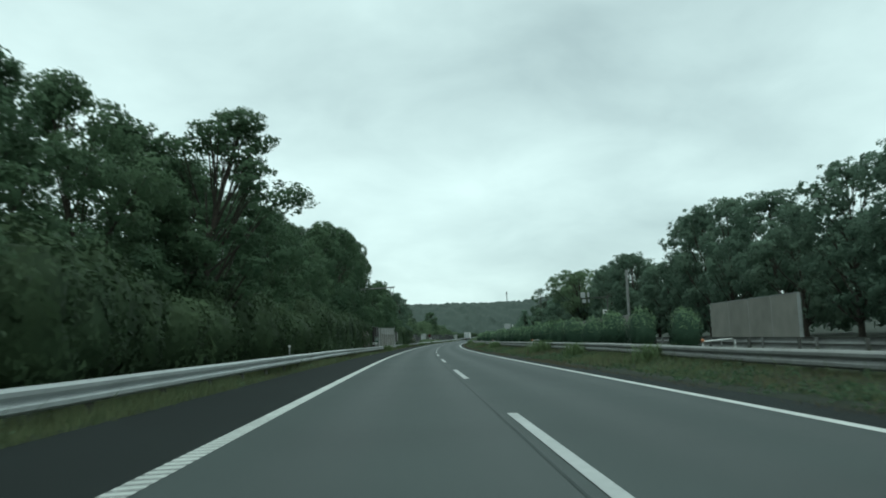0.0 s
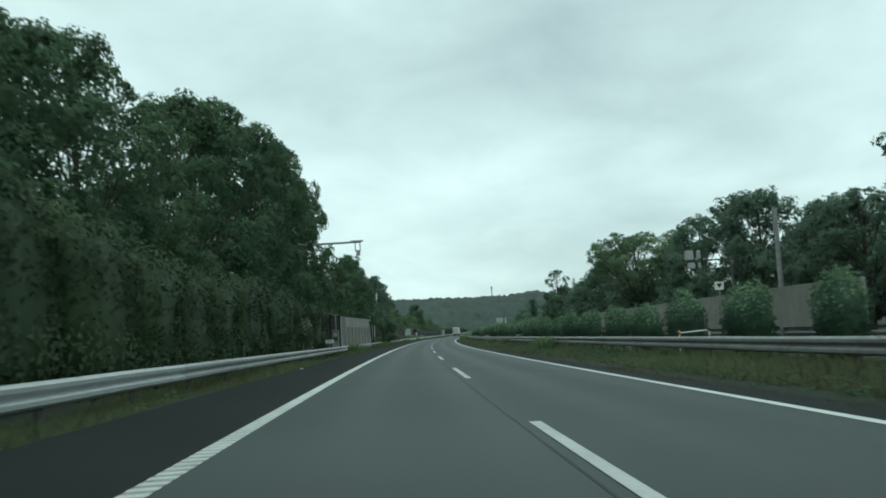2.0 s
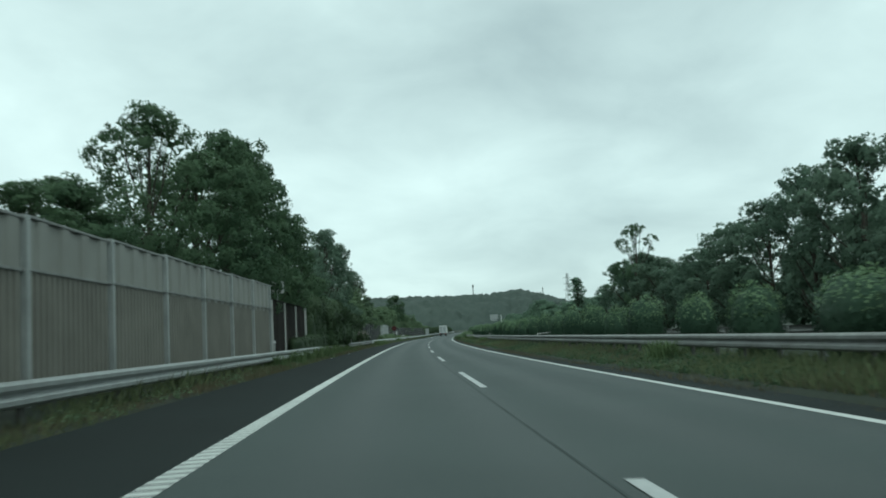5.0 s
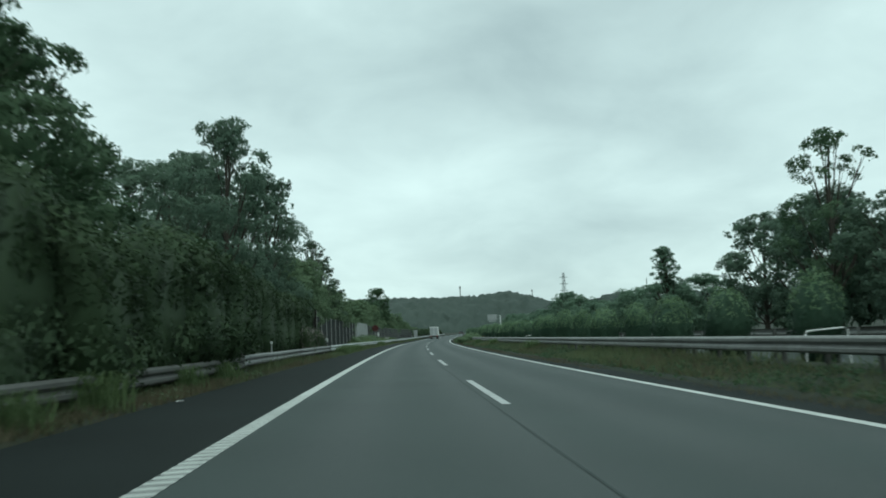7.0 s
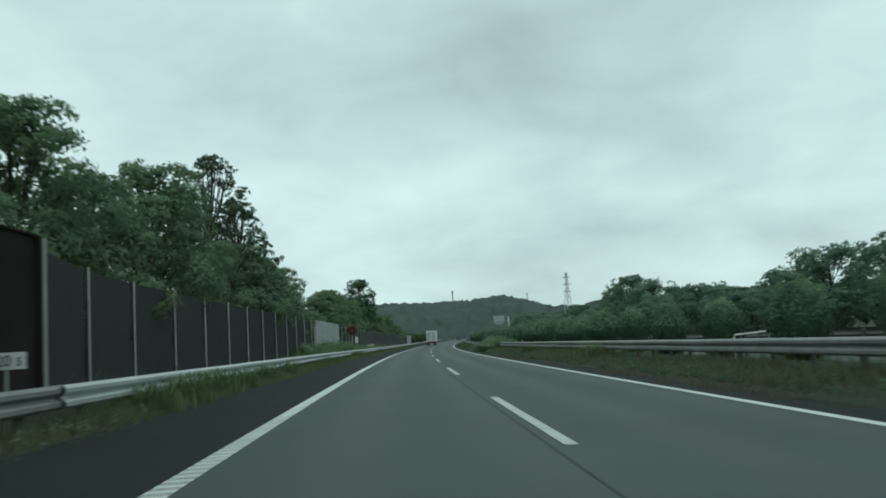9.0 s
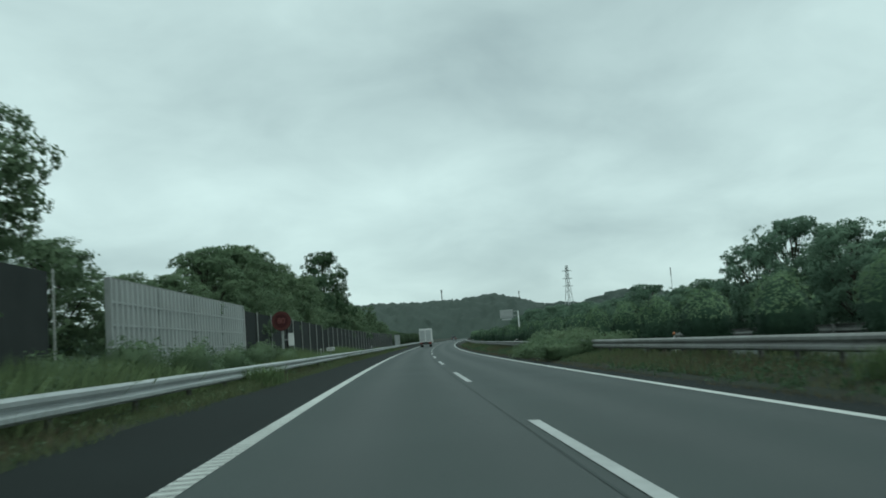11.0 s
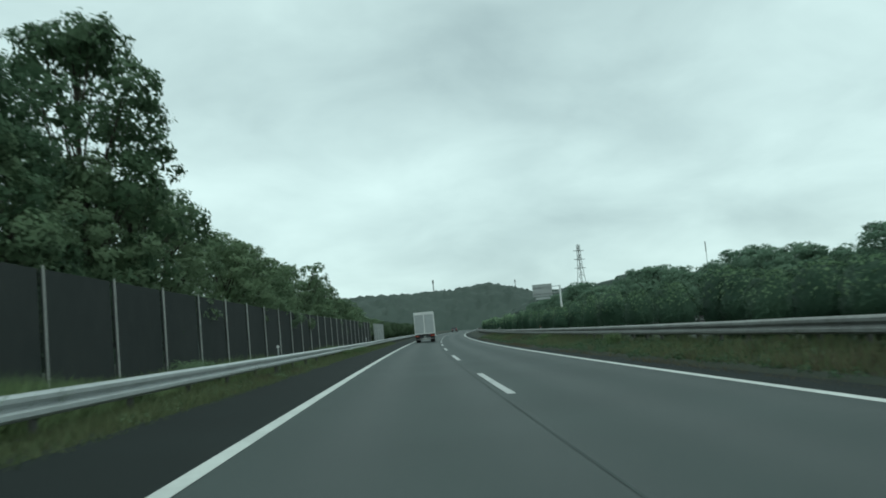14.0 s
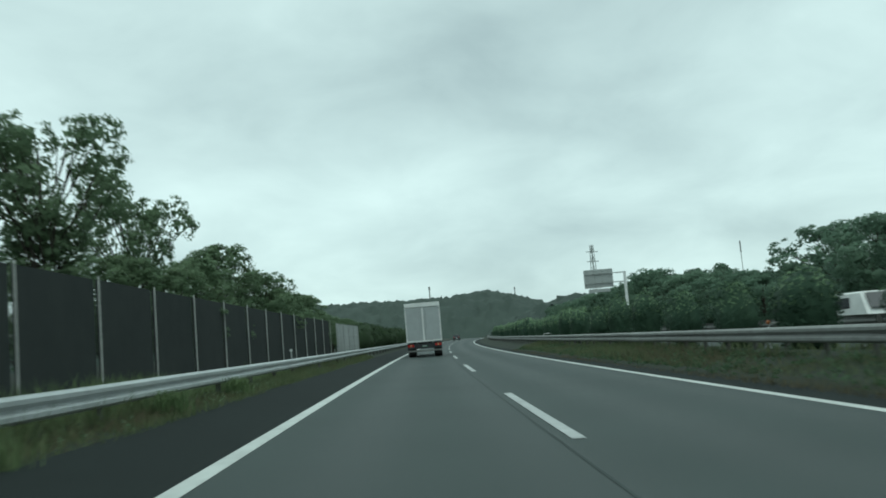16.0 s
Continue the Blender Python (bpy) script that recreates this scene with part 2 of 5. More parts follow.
M = dict(
    asphalt=material("asphalt", (0.057, 0.073, 0.07), (0.038, 0.05, 0.048), 0.62, scale=22, coarse=0.25, bump=0.35, bump_scale=160, detail=8),
    asphalt_dark=material("asphalt_dark", (0.021, 0.027, 0.026), (0.014, 0.018, 0.017), 0.85, scale=15, coarse=0.3, bump=0.4, bump_scale=120, detail=8, spec=0.12),
    seam=material("seam", (0.034, 0.044, 0.042), (0.055, 0.069, 0.067), 0.8, scale=0.9, spec=0.2),
    paint_dash=material("dash_paint", (0.50, 0.52, 0.51), (0.33, 0.345, 0.34), 0.6, scale=8, coarse=0.8, bump=0.1, bump_scale=120),
    paint=material("road_paint", (0.62, 0.65, 0.62), (0.42, 0.44, 0.42), 0.55, scale=7, coarse=0.8, bump=0.1, bump_scale=120),
    galv=material("galvanised_steel", (0.50, 0.53, 0.53), (0.36, 0.38, 0.38), 0.42, metal=0.35, scale=2.5, coarse=0.4, spec=0.5),
    # grey of the dull rail; also stands for tree shade on the rail before it
    galv_mid=material("dull_shaded_steel", (0.37, 0.39, 0.385), (0.24, 0.25, 0.245), 0.5, metal=0.3, scale=3, coarse=0.5),
    post_pale=material("pale_post", (0.62, 0.63, 0.60), (0.45, 0.455, 0.43), 0.6, scale=3, coarse=0.6),
    galv_dull=material("dull_steel", (0.27, 0.28, 0.275), (0.15, 0.155, 0.15), 0.6, metal=0.25, scale=3, coarse=0.5),
    galv_old=material("weathered_steel", (0.30, 0.31, 0.30), (0.17, 0.17, 0.16), 0.6, metal=0.2, scale=4, coarse=0.6),
    post_dark=material("dark_steel_post", (0.13, 0.135, 0.125), (0.075, 0.075, 0.068), 0.75, scale=4, coarse=0.6),
    soil=material("soil", (0.03, 0.034, 0.026), (0.022, 0.033, 0.02), 0.95, scale=2.0, coarse=0.2, bump=0.6, bump_scale=14),
    grass=material("grass", (0.066, 0.1, 0.045), (0.13, 0.15, 0.07), 0.8, island=0.6, scale=0.5, through_light=0.3),
    tuft=material("tuft_grass", (0.1, 0.155, 0.07), (0.175, 0.235, 0.105), 0.8, island=0.6, scale=0.5, through_light=0.3),
    # green of fresh shoots, made paler to stand for lit hedge tops
    leaf_young_lit=material("young_lit_leaf", (0.15, 0.24, 0.13), (0.23, 0.325, 0.175), 0.6, island=0.6, scale=0.6, through_light=0.45, spec=0.25),
    dry=material("dry_grass", (0.115, 0.1, 0.06), (0.062, 0.062, 0.034), 0.85, island=0.6, scale=0.5, through_light=0.25),
    leaf=material("leaf", (0.058, 0.105, 0.061), (0.122, 0.182, 0.097), 0.6, island=0.2, scale=0.8, coarse=0.16, through_light=0.42, spec=0.15),
    leaf_light=material("leaf_light", (0.105, 0.165, 0.094), (0.215, 0.285, 0.162), 0.6, island=0.2, scale=0.8, coarse=0.16, through_light=0.42, spec=0.15),
    # paler, bluer greens: haze over the farther trees is put into the colour
    leaf_pale_haze=material("leaf_pale_haze", (0.115, 0.183, 0.13), (0.195, 0.283, 0.19), 0.6, island=0.2, scale=0.8, coarse=0.16, through_light=0.42, spec=0.15),
    leaf_mid_haze=material("leaf_mid_haze", (0.094, 0.15, 0.108), (0.172, 0.236, 0.164), 0.6, island=0.2, scale=0.8, coarse=0.16, through_light=0.42, spec=0.15),
    leaf_hedge=material("leaf_hedge", (0.042, 0.079, 0.053), (0.08, 0.134, 0.082), 0.6, island=0.25, scale=1.6, coarse=0.3, through_light=0.35, spec=0.15),
    # green darkened for the shade of crowns hanging over the verge
    leaf_ivy_shaded=material("leaf_ivy_shaded", (0.0374, 0.0627, 0.0341), (0.0836, 0.123, 0.0594), 0.6, island=0.25, scale=1.2, coarse=0.25, through_light=0.25, spec=0.15),
    leaf_pine=material("leaf_pine", (0.052, 0.0884, 0.0546), (0.091, 0.13, 0.0715), 0.65, island=0.5, scale=0.5, through_light=0.1),
    bark=material("bark", (0.075, 0.065, 0.05), (0.04, 0.036, 0.03), 0.9, scale=9, bump=0.5, bump_scale=18),
    blossom=material("blossom", (0.62, 0.56, 0.55), (0.42, 0.33, 0.33), 0.7, island=0.7, scale=1.0, through_light=0.2),
    # bluish grey lightened for the haze over the distant hills
    woods=material("hazy_far_woods", (0.044, 0.061, 0.054), (0.06, 0.08, 0.066), 0.95, scale=0.09, coarse=0.012, island=0.4),
    wall_grey=material("barrier_panel", (0.23, 0.225, 0.195), (0.15, 0.145, 0.125), 0.7, scale=1.2, coarse=0.3),
    # brown taken darker for the shade of the trees above the barrier
    wall_brown=material("shaded_brown_barrier", (0.036, 0.032, 0.028), (0.015, 0.014, 0.013), 0.9, scale=1.0, coarse=0.25, bump=0.2, spec=0.05),
    wall_dark=material("dark_barrier", (0.022, 0.019, 0.017), (0.014, 0.012, 0.011), 0.9, scale=1.0, coarse=0.25, bump=0.2),
    cabinet=material("cabinet_grey", (0.24, 0.255, 0.235), (0.17, 0.18, 0.165), 0.6, scale=2, coarse=0.5),
    wall_pale=material("pale_barrier", (0.29, 0.295, 0.27), (0.21, 0.21, 0.19), 0.65, scale=1.0, coarse=0.3),
    wall_white=material("white_barrier", (0.40, 0.42, 0.41), (0.31, 0.33, 0.32), 0.6, scale=1.0, coarse=0.3),
    net=material("dark_net", (0.043, 0.049, 0.048), (0.058, 0.063, 0.061), 1.0, scale=1.6, coarse=0.25, spec=0.05),
    pole=material("pole_grey", (0.42, 0.44, 0.43), (0.30, 0.32, 0.31), 0.5, metal=0.2, scale=2),
    white=material("white_paint", (0.78, 0.79, 0.77), (0.62, 0.63, 0.61), 0.45, scale=2.0),
    truck_grey=material("truck_door_grey", (0.40, 0.43, 0.43), (0.34, 0.36, 0.36), 0.45, scale=1.2),
    black=material("black_rubber", (0.015, 0.015, 0.015), (0.03, 0.03, 0.03), 0.7, scale=6),
    dark=material("dark_paint", (0.02, 0.022, 0.025), (0.03, 0.03, 0.034), 0.35, scale=3, spec=0.5),
    red=material("red_lens", (0.45, 0.02, 0.02), (0.32, 0.015, 0.015), 0.25, scale=6, spec=0.5),
    orange=material("orange_plastic", (0.55, 0.22, 0.09), (0.42, 0.16, 0.07), 0.4, scale=6),
    green=material("green_enamel", (0.02, 0.12, 0.06), (0.02, 0.09, 0.05), 0.4, scale=4),
    glass=material("dark_glass", (0.02, 0.025, 0.03), (0.03, 0.035, 0.04), 0.08, scale=2, spec=0.6),
    sign_disc=material("sign_disc", (0.06, 0.012, 0.012), (0.04, 0.01, 0.01), 0.5, scale=5),
    digits=material("dim_digits", (0.24, 0.09, 0.08), (0.18, 0.06, 0.06), 0.5, scale=5),
    red_ring=material("red_ring", (0.1, 0.03, 0.028), (0.075, 0.025, 0.022), 0.5, scale=5),
)

# the net lets part of the view through between its cords
t_ = M["net"].node_tree
mix_ = nd(t_, "ShaderNodeMixShader", Fac=0.1)
t_.links.new(t_.nodes["Principled BSDF"].outputs[0], mix_.inputs[1])
t_.links.new(t_.nodes.new("ShaderNodeBsdfTransparent").outputs[0], mix_.inputs[2])
t_.links.new(mix_.outputs[0], t_.nodes["Material Output"].inputs[0])


# ================= mesh helpers =================
def mesh_of(name, verts, faces, mats, index=None, smooth=False, normals=None):
    me = bpy.data.meshes.new(name)
    me.from_pydata([tuple(q) for q in verts], [], [tuple(q) for q in faces])
    for m in (mats if isinstance(mats, (list, tuple)) else [mats]):
        me.materials.append(m)
    if index is not None:
        me.polygons.foreach_set("material_index", np.asarray(index, dtype=np.int32))
    if smooth:
        me.polygons.foreach_set("use_smooth", np.ones(len(me.polygons), dtype=bool))
    me.update()
    if normals is not None:
        me.polygons.foreach_set("use_smooth", np.ones(len(me.polygons), dtype=bool))
        me.normals_split_custom_set_from_vertices(np.asarray(normals, dtype=np.float32))
    return me


def ob_of(name, me, parent=None, m=None, label=""):
    o = new(name, me)
    if parent is not None:
        o.parent = parent
    if m is not None:
        o.matrix_basis = m
    if label:
        o["label"] = label
    return o


def part(name, bm, mat, parent, label="", m=None, smooth=False):
    me = bpy.data.meshes.new(name)
    bm.to_mesh(me)
    bm.free()
    me.materials.append(mat)
    if smooth:
        me.polygons.foreach_set("use_smooth", np.ones(len(me.polygons), dtype=bool))
    return ob_of(name, me, parent, m, label)


def box(sx, sy, sz, bevel=0.0, c=(0, 0, 0)):
    bm = bmesh.new()
    bmesh.ops.create_cube(bm, size=1.0, matrix=Matrix.Translation(c) @ Matrix.Diagonal((sx, sy, sz, 1)))
    if bevel:
        bmesh.ops.bevel(bm, geom=bm.edges[:], offset=bevel, segments=2, affect="EDGES")
    return bm


def add_box(bm, sx, sy, sz, c=(0, 0, 0)):
    bmesh.ops.create_cube(bm, size=1.0, matrix=Matrix.Translation(c) @ Matrix.Diagonal((sx, sy, sz, 1)))
    return bm


def tube(points, radii, sides=10, caps=True):
    """A bmesh tube along points."""
    bm = bmesh.new()
    pts = [Vector(q) for q in points]
    if isinstance(radii, (int, float)):
        radii = [radii] * len(pts)
    rings = []
    for i, q in enumerate(pts):
        d = (pts[min(i + 1, len(pts) - 1)] - pts[max(i - 1, 0)]).normalized()
        a = d.orthogonal().normalized() if abs(d.z) > 0.95 else Vector((0, 0, 1)).cross(d).normalized()
        b = d.cross(a)
        rings.append([bm.verts.new(q + (a * math.cos(k * math.tau / sides) + b * math.sin(k * math.tau / sides)) * radii[i]) for k in range(sides)])
    for r0, r1 in zip(rings, rings[1:]):
        for k in range(sides):
            bm.faces.new((r0[k], r0[(k + 1) % sides], r1[(k + 1) % sides], r1[k]))
    if caps:
        bm.faces.new(rings[0][::-1])
        bm.faces.new(rings[-1])
    bmesh.ops.recalc_face_normals(bm, faces=bm.faces[:])
    return bm


def thing(name, m, label, category, group="", kind=""):
    o = new(name)
    o.empty_display_size = 0.2
    o.matrix_basis = m
    return tagged(o, label, category, group, kind)


def lane_attribute(me, v_values):
    """Keeps each vertex's v on the mesh, for the wheel tracks."""
    at_ = me.attributes.new("across", "FLOAT", "POINT")
    k = len(v_values)
    vals = np.tile(np.asarray(v_values, dtype=np.float32), len(me.vertices) // k)
    at_.data.foreach_set("value", vals)


def strip(name, s_values, v_values, z_of, mat, thick=0.0, smooth=False, keep=None):
    """A sheet over (s, v), with z = z_of(s, v); thick: sides go down by so much."""
    s_values, v_values = np.asarray(s_values, float), np.asarray(v_values, float)
    S, V = np.meshgrid(s_values, v_values, indexing="ij")
    verts = at(S, V, z_of(S, V)).reshape(-1, 3)
    n, k = S.shape
    faces = [(i * k + j, i * k + j + 1, (i + 1) * k + j + 1, (i + 1) * k + j) for i in range(n - 1) for j in range(k - 1)]
    if thick:
        low = verts - (0, 0, thick)
        o = len(verts)
        verts = np.vstack([verts, low])
        for i in range(n - 1):
            faces.append((i * k, (i + 1) * k, o + (i + 1) * k, o + i * k))
            faces.append((i * k + k - 1, o + i * k + k - 1, o + (i + 1) * k + k - 1, (i + 1) * k + k - 1))
        for j in range(k - 1):
            faces.append((j, o + j, o + j + 1, j + 1))
            a = (n - 1) * k + j
            faces.append((a, a + 1, o + a + 1, o + a))
    return mesh_of(name, verts, faces, mat, smooth=smooth)


# ================= ground and road =================
VERGE_V = np.array([-4000, -400, -60, -16, -11, -8.5, -6.6, -5.9, -5.7, 4.6, 4.75, 5.3, 6.3, 7.5, 9.5, 10.4, 10.6, 18.0, 18.2, 19.5, 24, 40, 120, 500, 4000.0])
VERGE_Z = np.array([1, 1, 1.0, 0.8, 0.65, 0.5, 0.2, 0.17, 0.02, -0.30, -0.14, -0.08, 0.1, 0.16, 0.0, -0.25, -0.45, -0.45, -0.3, -0.2, 0.1, 0.6, 1, 1, 1.0])


def ground_z(v):
    return np.interp(v, VERGE_V, VERGE_Z)


s_ground = np.concatenate([[-3000, -800, -200], np.arange(-60, 601, 10.0), [700, 900, 1300, 2200, 4500]])
v_ground = np.concatenate([[-4000, -1500, -400, -120, -60, -30, -20], VERGE_V[3:-4], [60, 120, 300, 500, 1500, 4000]])
tagged(ob_of("ground", strip("ground", s_ground, v_ground, lambda s, v: ground_z(v) + 0 * s, M["soil"], smooth=True)),
       "dark soil ground with weeds beside the motorway", "ground", kind="structure")

s_road = np.concatenate([[-120], np.arange(-20, 701, 4.0)])
v_road = np.linspace(LINE_L - 0.1, LINE_R + 0.1, 9)
road_mesh = strip("road", s_road, v_road, lambda s, v: -BANK * v, M["asphalt"], thick=0.3)
lane_attribute(road_mesh, v_road)
# wheel tracks: slightly darker, smoother bands along the lanes
t_ = M["asphalt"].node_tree
pb = t_.nodes["Principled BSDF"]
att = t_.nodes.new("ShaderNodeAttribute")
att.attribute_name = "across"
wave = math_node(t_, "SINE", math_node(t_, "MULTIPLY", math_node(t_, "ADD", att.outputs["Fac"], 0.9), math.tau / 1.8))
old = pb.inputs["Base Color"].links[0].from_socket
dk = t_.nodes.new("ShaderNodeMix")
dk.data_type, dk.blend_type = "RGBA", "MULTIPLY"
dk.inputs[7].default_value = (0.80, 0.80, 0.80, 1)
t_.links.new(math_node(t_, "MULTIPLY", math_node(t_, "ADD", wave, 1.0), 0.5), dk.inputs[0])
t_.links.new(old, dk.inputs[6])
t_.links.new(dk.outputs[2], pb.inputs["Base Color"])
t_.links.new(math_node(t_, "SUBTRACT", 0.66, math_node(t_, "MULTIPLY", wave, 0.06)), pb.inputs["Roughness"])
tagged(ob_of("road", road_mesh),
       "grey worn asphalt two-lane motorway carriageway", "road", kind="structure")
tagged(ob_of("shoulder", strip("shoulder", s_road, [-5.75, LINE_L - 0.1], lambda s, v: -BANK * v - 0.006, M["asphalt_dark"], thick=0.3)),
       "dark asphalt emergency shoulder beside the lanes", "road shoulder", kind="structure")
tagged(ob_of("median_shoulder", strip("median_shoulder", s_road, [LINE_R + 0.1, 4.85], lambda s, v: -BANK * v - 0.006, M["asphalt_dark"], thick=0.3)),
       "narrow dark asphalt edge beside the median", "road shoulder", kind="structure")
tagged(ob_of("opposite_road", strip("opposite_road", s_road, [10.5, 14, 18.1], lambda s, v: -0.36 + 0 * v, M["asphalt"], thick=0.3)),
       "asphalt carriageway for the oncoming traffic", "road", kind="structure")
tagged(ob_of("seam", strip("seam", np.arange(-20, 660, 1.5), [-0.23, -0.2], lambda s, v: -BANK * v + 0.004 + 0 * s, M["seam"])),
       "dark tar seam along the middle of the road", "seam", kind="structure")

# edge lines; the left one carries cross ribs up to s = 300
s_line = np.arange(-40, 661, 3.0)
tagged(ob_of("edge_line_right", strip("edge_line_right", s_line, [LINE_R - 0.1, LINE_R + 0.1], lambda s, v: -BANK * v + 0.006, M["paint"])),
       "solid white painted edge line", "road marking", kind="structure")
left_line = tagged(ob_of("edge_line_left", strip("edge_line_left", np.arange(304, 661, 3.0), [LINE_L - 0.1, LINE_L + 0.1], lambda s, v: -BANK * v + 0.006, M["paint"])),
                   "solid white painted edge line with cross ribs", "road marking", kind="structure")
tagged(ob_of("opposite_edge_line", strip("opposite_edge_line", s_line, [11.1, 11.3], lambda s, v: -0.352 + 0 * v, M["paint"])),
       "white edge line of the oncoming carriageway", "road marking", kind="structure")


def rib_sheet(s0, s1):
    """Ribs: raised slanted bars 0.2 m apart on a thin worn film of paint."""
    v, f = [], []
    for s in np.arange(s0, s1, 0.27):
        o = len(v)
        for ds, dv, z in ((0, -0.11, 0.006), (0.145, -0.11, 0.006), (0.145, 0.11, 0.006), (0, 0.11, 0.006),
                          (0.015, -0.10, 0.014), (0.13, -0.10, 0.014), (0.13, 0.10, 0.014), (0.015, 0.10, 0.014)):
            v.append((s + ds + 0.35 * dv, LINE_L + dv, z - BANK * (LINE_L + dv)))
        f += [(o, o + 1, o + 5, o + 4), (o + 1, o + 2, o + 6, o + 5), (o + 2, o + 3, o + 7, o + 6), (o + 3, o, o + 4, o + 7), (o + 4, o + 5, o + 6, o + 7)]
    v = np.array(v)
    return mesh_of("rib", at(v[:, 0], v[:, 1], v[:, 2]), f, M["paint"])


M["paint_worn"] = material("worn_paint", (0.12, 0.128, 0.125), (0.07, 0.075, 0.073), 0.6, scale=9, coarse=1.0)
ob_of("paint_film", strip("paint_film", np.arange(-40, 305, 3.0), [LINE_L - 0.1, LINE_L + 0.1], lambda s, v: -BANK * v + 0.003, M["paint_worn"]), left_line, label="thin worn film of white paint")
tagged(ob_of("rib", rib_sheet(-20, 304), left_line, label="row of raised white cross ribs"), kind="stuff")

for n in range(-1, 33):
    s1 = 20.0 * n
    d = ob_of("lane_dash", strip("lane_dash", [s1 - 8, s1 - 6, s1 - 4, s1 - 2, s1], [-0.075, 0.075], lambda s, v: -BANK * v + 0.008, M["paint_dash"]))
    tagged(d, "white painted dash of the broken lane line", "road marking", "dashes of the lane line", "structure")


# ================= guardrails =================
def w_beam(s_values, v0, top, facing, name, mat, depth=0.08):
    """A W-shaped beam along the road, its front facing the lanes; top: height of its upper edge at each s."""
    prof = [(0.0, 0.0), (0.5, -0.012), (1.0, -0.05), (1.0, -0.11), (0.5, -0.145), (0.12, -0.165), (0.12, -0.185), (0.5, -0.205), (1.0, -0.24), (1.0, -0.30), (0.5, -0.338), (0.0, -0.35)]
    back = [(a - 0.16, b) for a, b in prof]
    ring = prof + back[::-1]
    s_values = np.asarray(s_values, float)
    k, verts, faces = len(ring), [], []
    for s in s_values:
        t = top(s)
        verts += [at(s, v0 + facing * a * depth, t + b) for a, b in ring]
    for i in range(len(s_values) - 1):
        faces += [(i * k + j, i * k + (j + 1) % k, (i + 1) * k + (j + 1) % k, (i + 1) * k + j) for j in range(k)]
    faces += [tuple(range(k))[::-1], tuple((len(s_values) - 1) * k + j for j in range(k))]
    me = mesh_of(name, verts, faces, mat, smooth=False)
    bm = bmesh.new()
    bm.from_mesh(me)
    bmesh.ops.recalc_face_normals(bm, faces=bm.faces[:])
    bm.to_mesh(me)
    bm.free()
    return me


def guardrail(s0, s1, v0, top, facing, spacing, label, mat, base):
    g = thing("guardrail", stand(s0, v0, base), label, "guardrail", "guardrails along the road")
    inv = g.matrix_basis.inverted()
    for a in np.arange(s0, s1 - 0.01, 24.0):
        b = min(a + 24.0, s1)
        ob_of("beam", w_beam(np.linspace(a, b + 0.12, 7), v0, lambda s: top(s) + 0.004 * math.sin(s * 0.9), facing, "beam", mat), g, inv)
    pm = bpy.data.meshes.new("post")
    bm = tube([(0, 0, -0.3), (0, 0, 1.0)], 0.057, 10)
    bm.to_mesh(pm)
    bm.free()
    pm.materials.append(M["post_dark"])
    lm = bpy.data.meshes.new("splice")
    bm = box(0.05, 0.09, 0.34)
    bm.to_mesh(lm)
    bm.free()
    lm.materials.append(M["galv_old"])
    for s in np.arange(s0 + 1.0, s1, spacing):
        t = top(s)
        ob_of("post", pm, g, inv @ stand(s, v0 - facing * 0.10, t - 1.02))
    for s in np.arange(s0 + 4.0, s1 - 2, 4.0):
        ob_of("splice", lm, g, inv @ stand(s, v0 - facing * 0.035, top(s) - 0.175))
    return g


left_top = lambda s: float(np.interp(s, [0, 20, 60, 200, 290, 330, 600], [0.74, 0.76, 0.81, 0.80, 0.80, 0.85, 0.86]))
guardrail(-16, 68, -6.25, left_top, 1, 4.0, "galvanised steel guardrail with a W-shaped beam on the verge", M["galv"], 0.2)
# tree shade over this stretch is put into the greyer steel
guardrail(68.0, 113.3, -6.25, left_top, 1, 4.0, "steel guardrail below the overgrown screen, tree shade in its grey", M["galv_mid"], 0.2)
guardrail(112.6, 165.9, -6.55, left_top, 1, 4.0, "dull steel guardrail along the shoulder", M["galv_mid"], 0.2)
guardrail(165.95, 185.9, -6.55, lambda s: left_top(s) - 0.05, 1, 4.0, "dark guardrail half buried under hanging creeper", M["post_dark"], 0.2)
guardrail(185.95, 216, -6.55, left_top, 1, 4.0, "dull steel guardrail below the creeper screen", M["galv_dull"], 0.2)
guardrail(215.95, 560, -6.48, left_top, 1, 4.0, "galvanised steel guardrail with a W-shaped beam along the shoulder", M["galv"], 0.2)
right_top = lambda s: np.interp(s, [0, 28, 45, 110, 165, 230, 282, 400, 600], [0.52, 0.57, 0.67, 0.77, 0.80, 0.74, 0.72, 0.77, 0.8])
guardrail(-16, 600, 6.55, right_top, -1, 2.0, "weathered steel guardrail on dark posts along the planted median", M["galv_old"], -0.15)
guardrail(-16, 600, 9.9, lambda s: right_top(s) + 0.1, 1, 4.0, "steel guardrail of the oncoming carriageway", M["galv_old"], -0.2)


# ================= plants =================
def unit(a):
    return a / (np.linalg.norm(a, axis=-1, keepdims=True) + 1e-9)


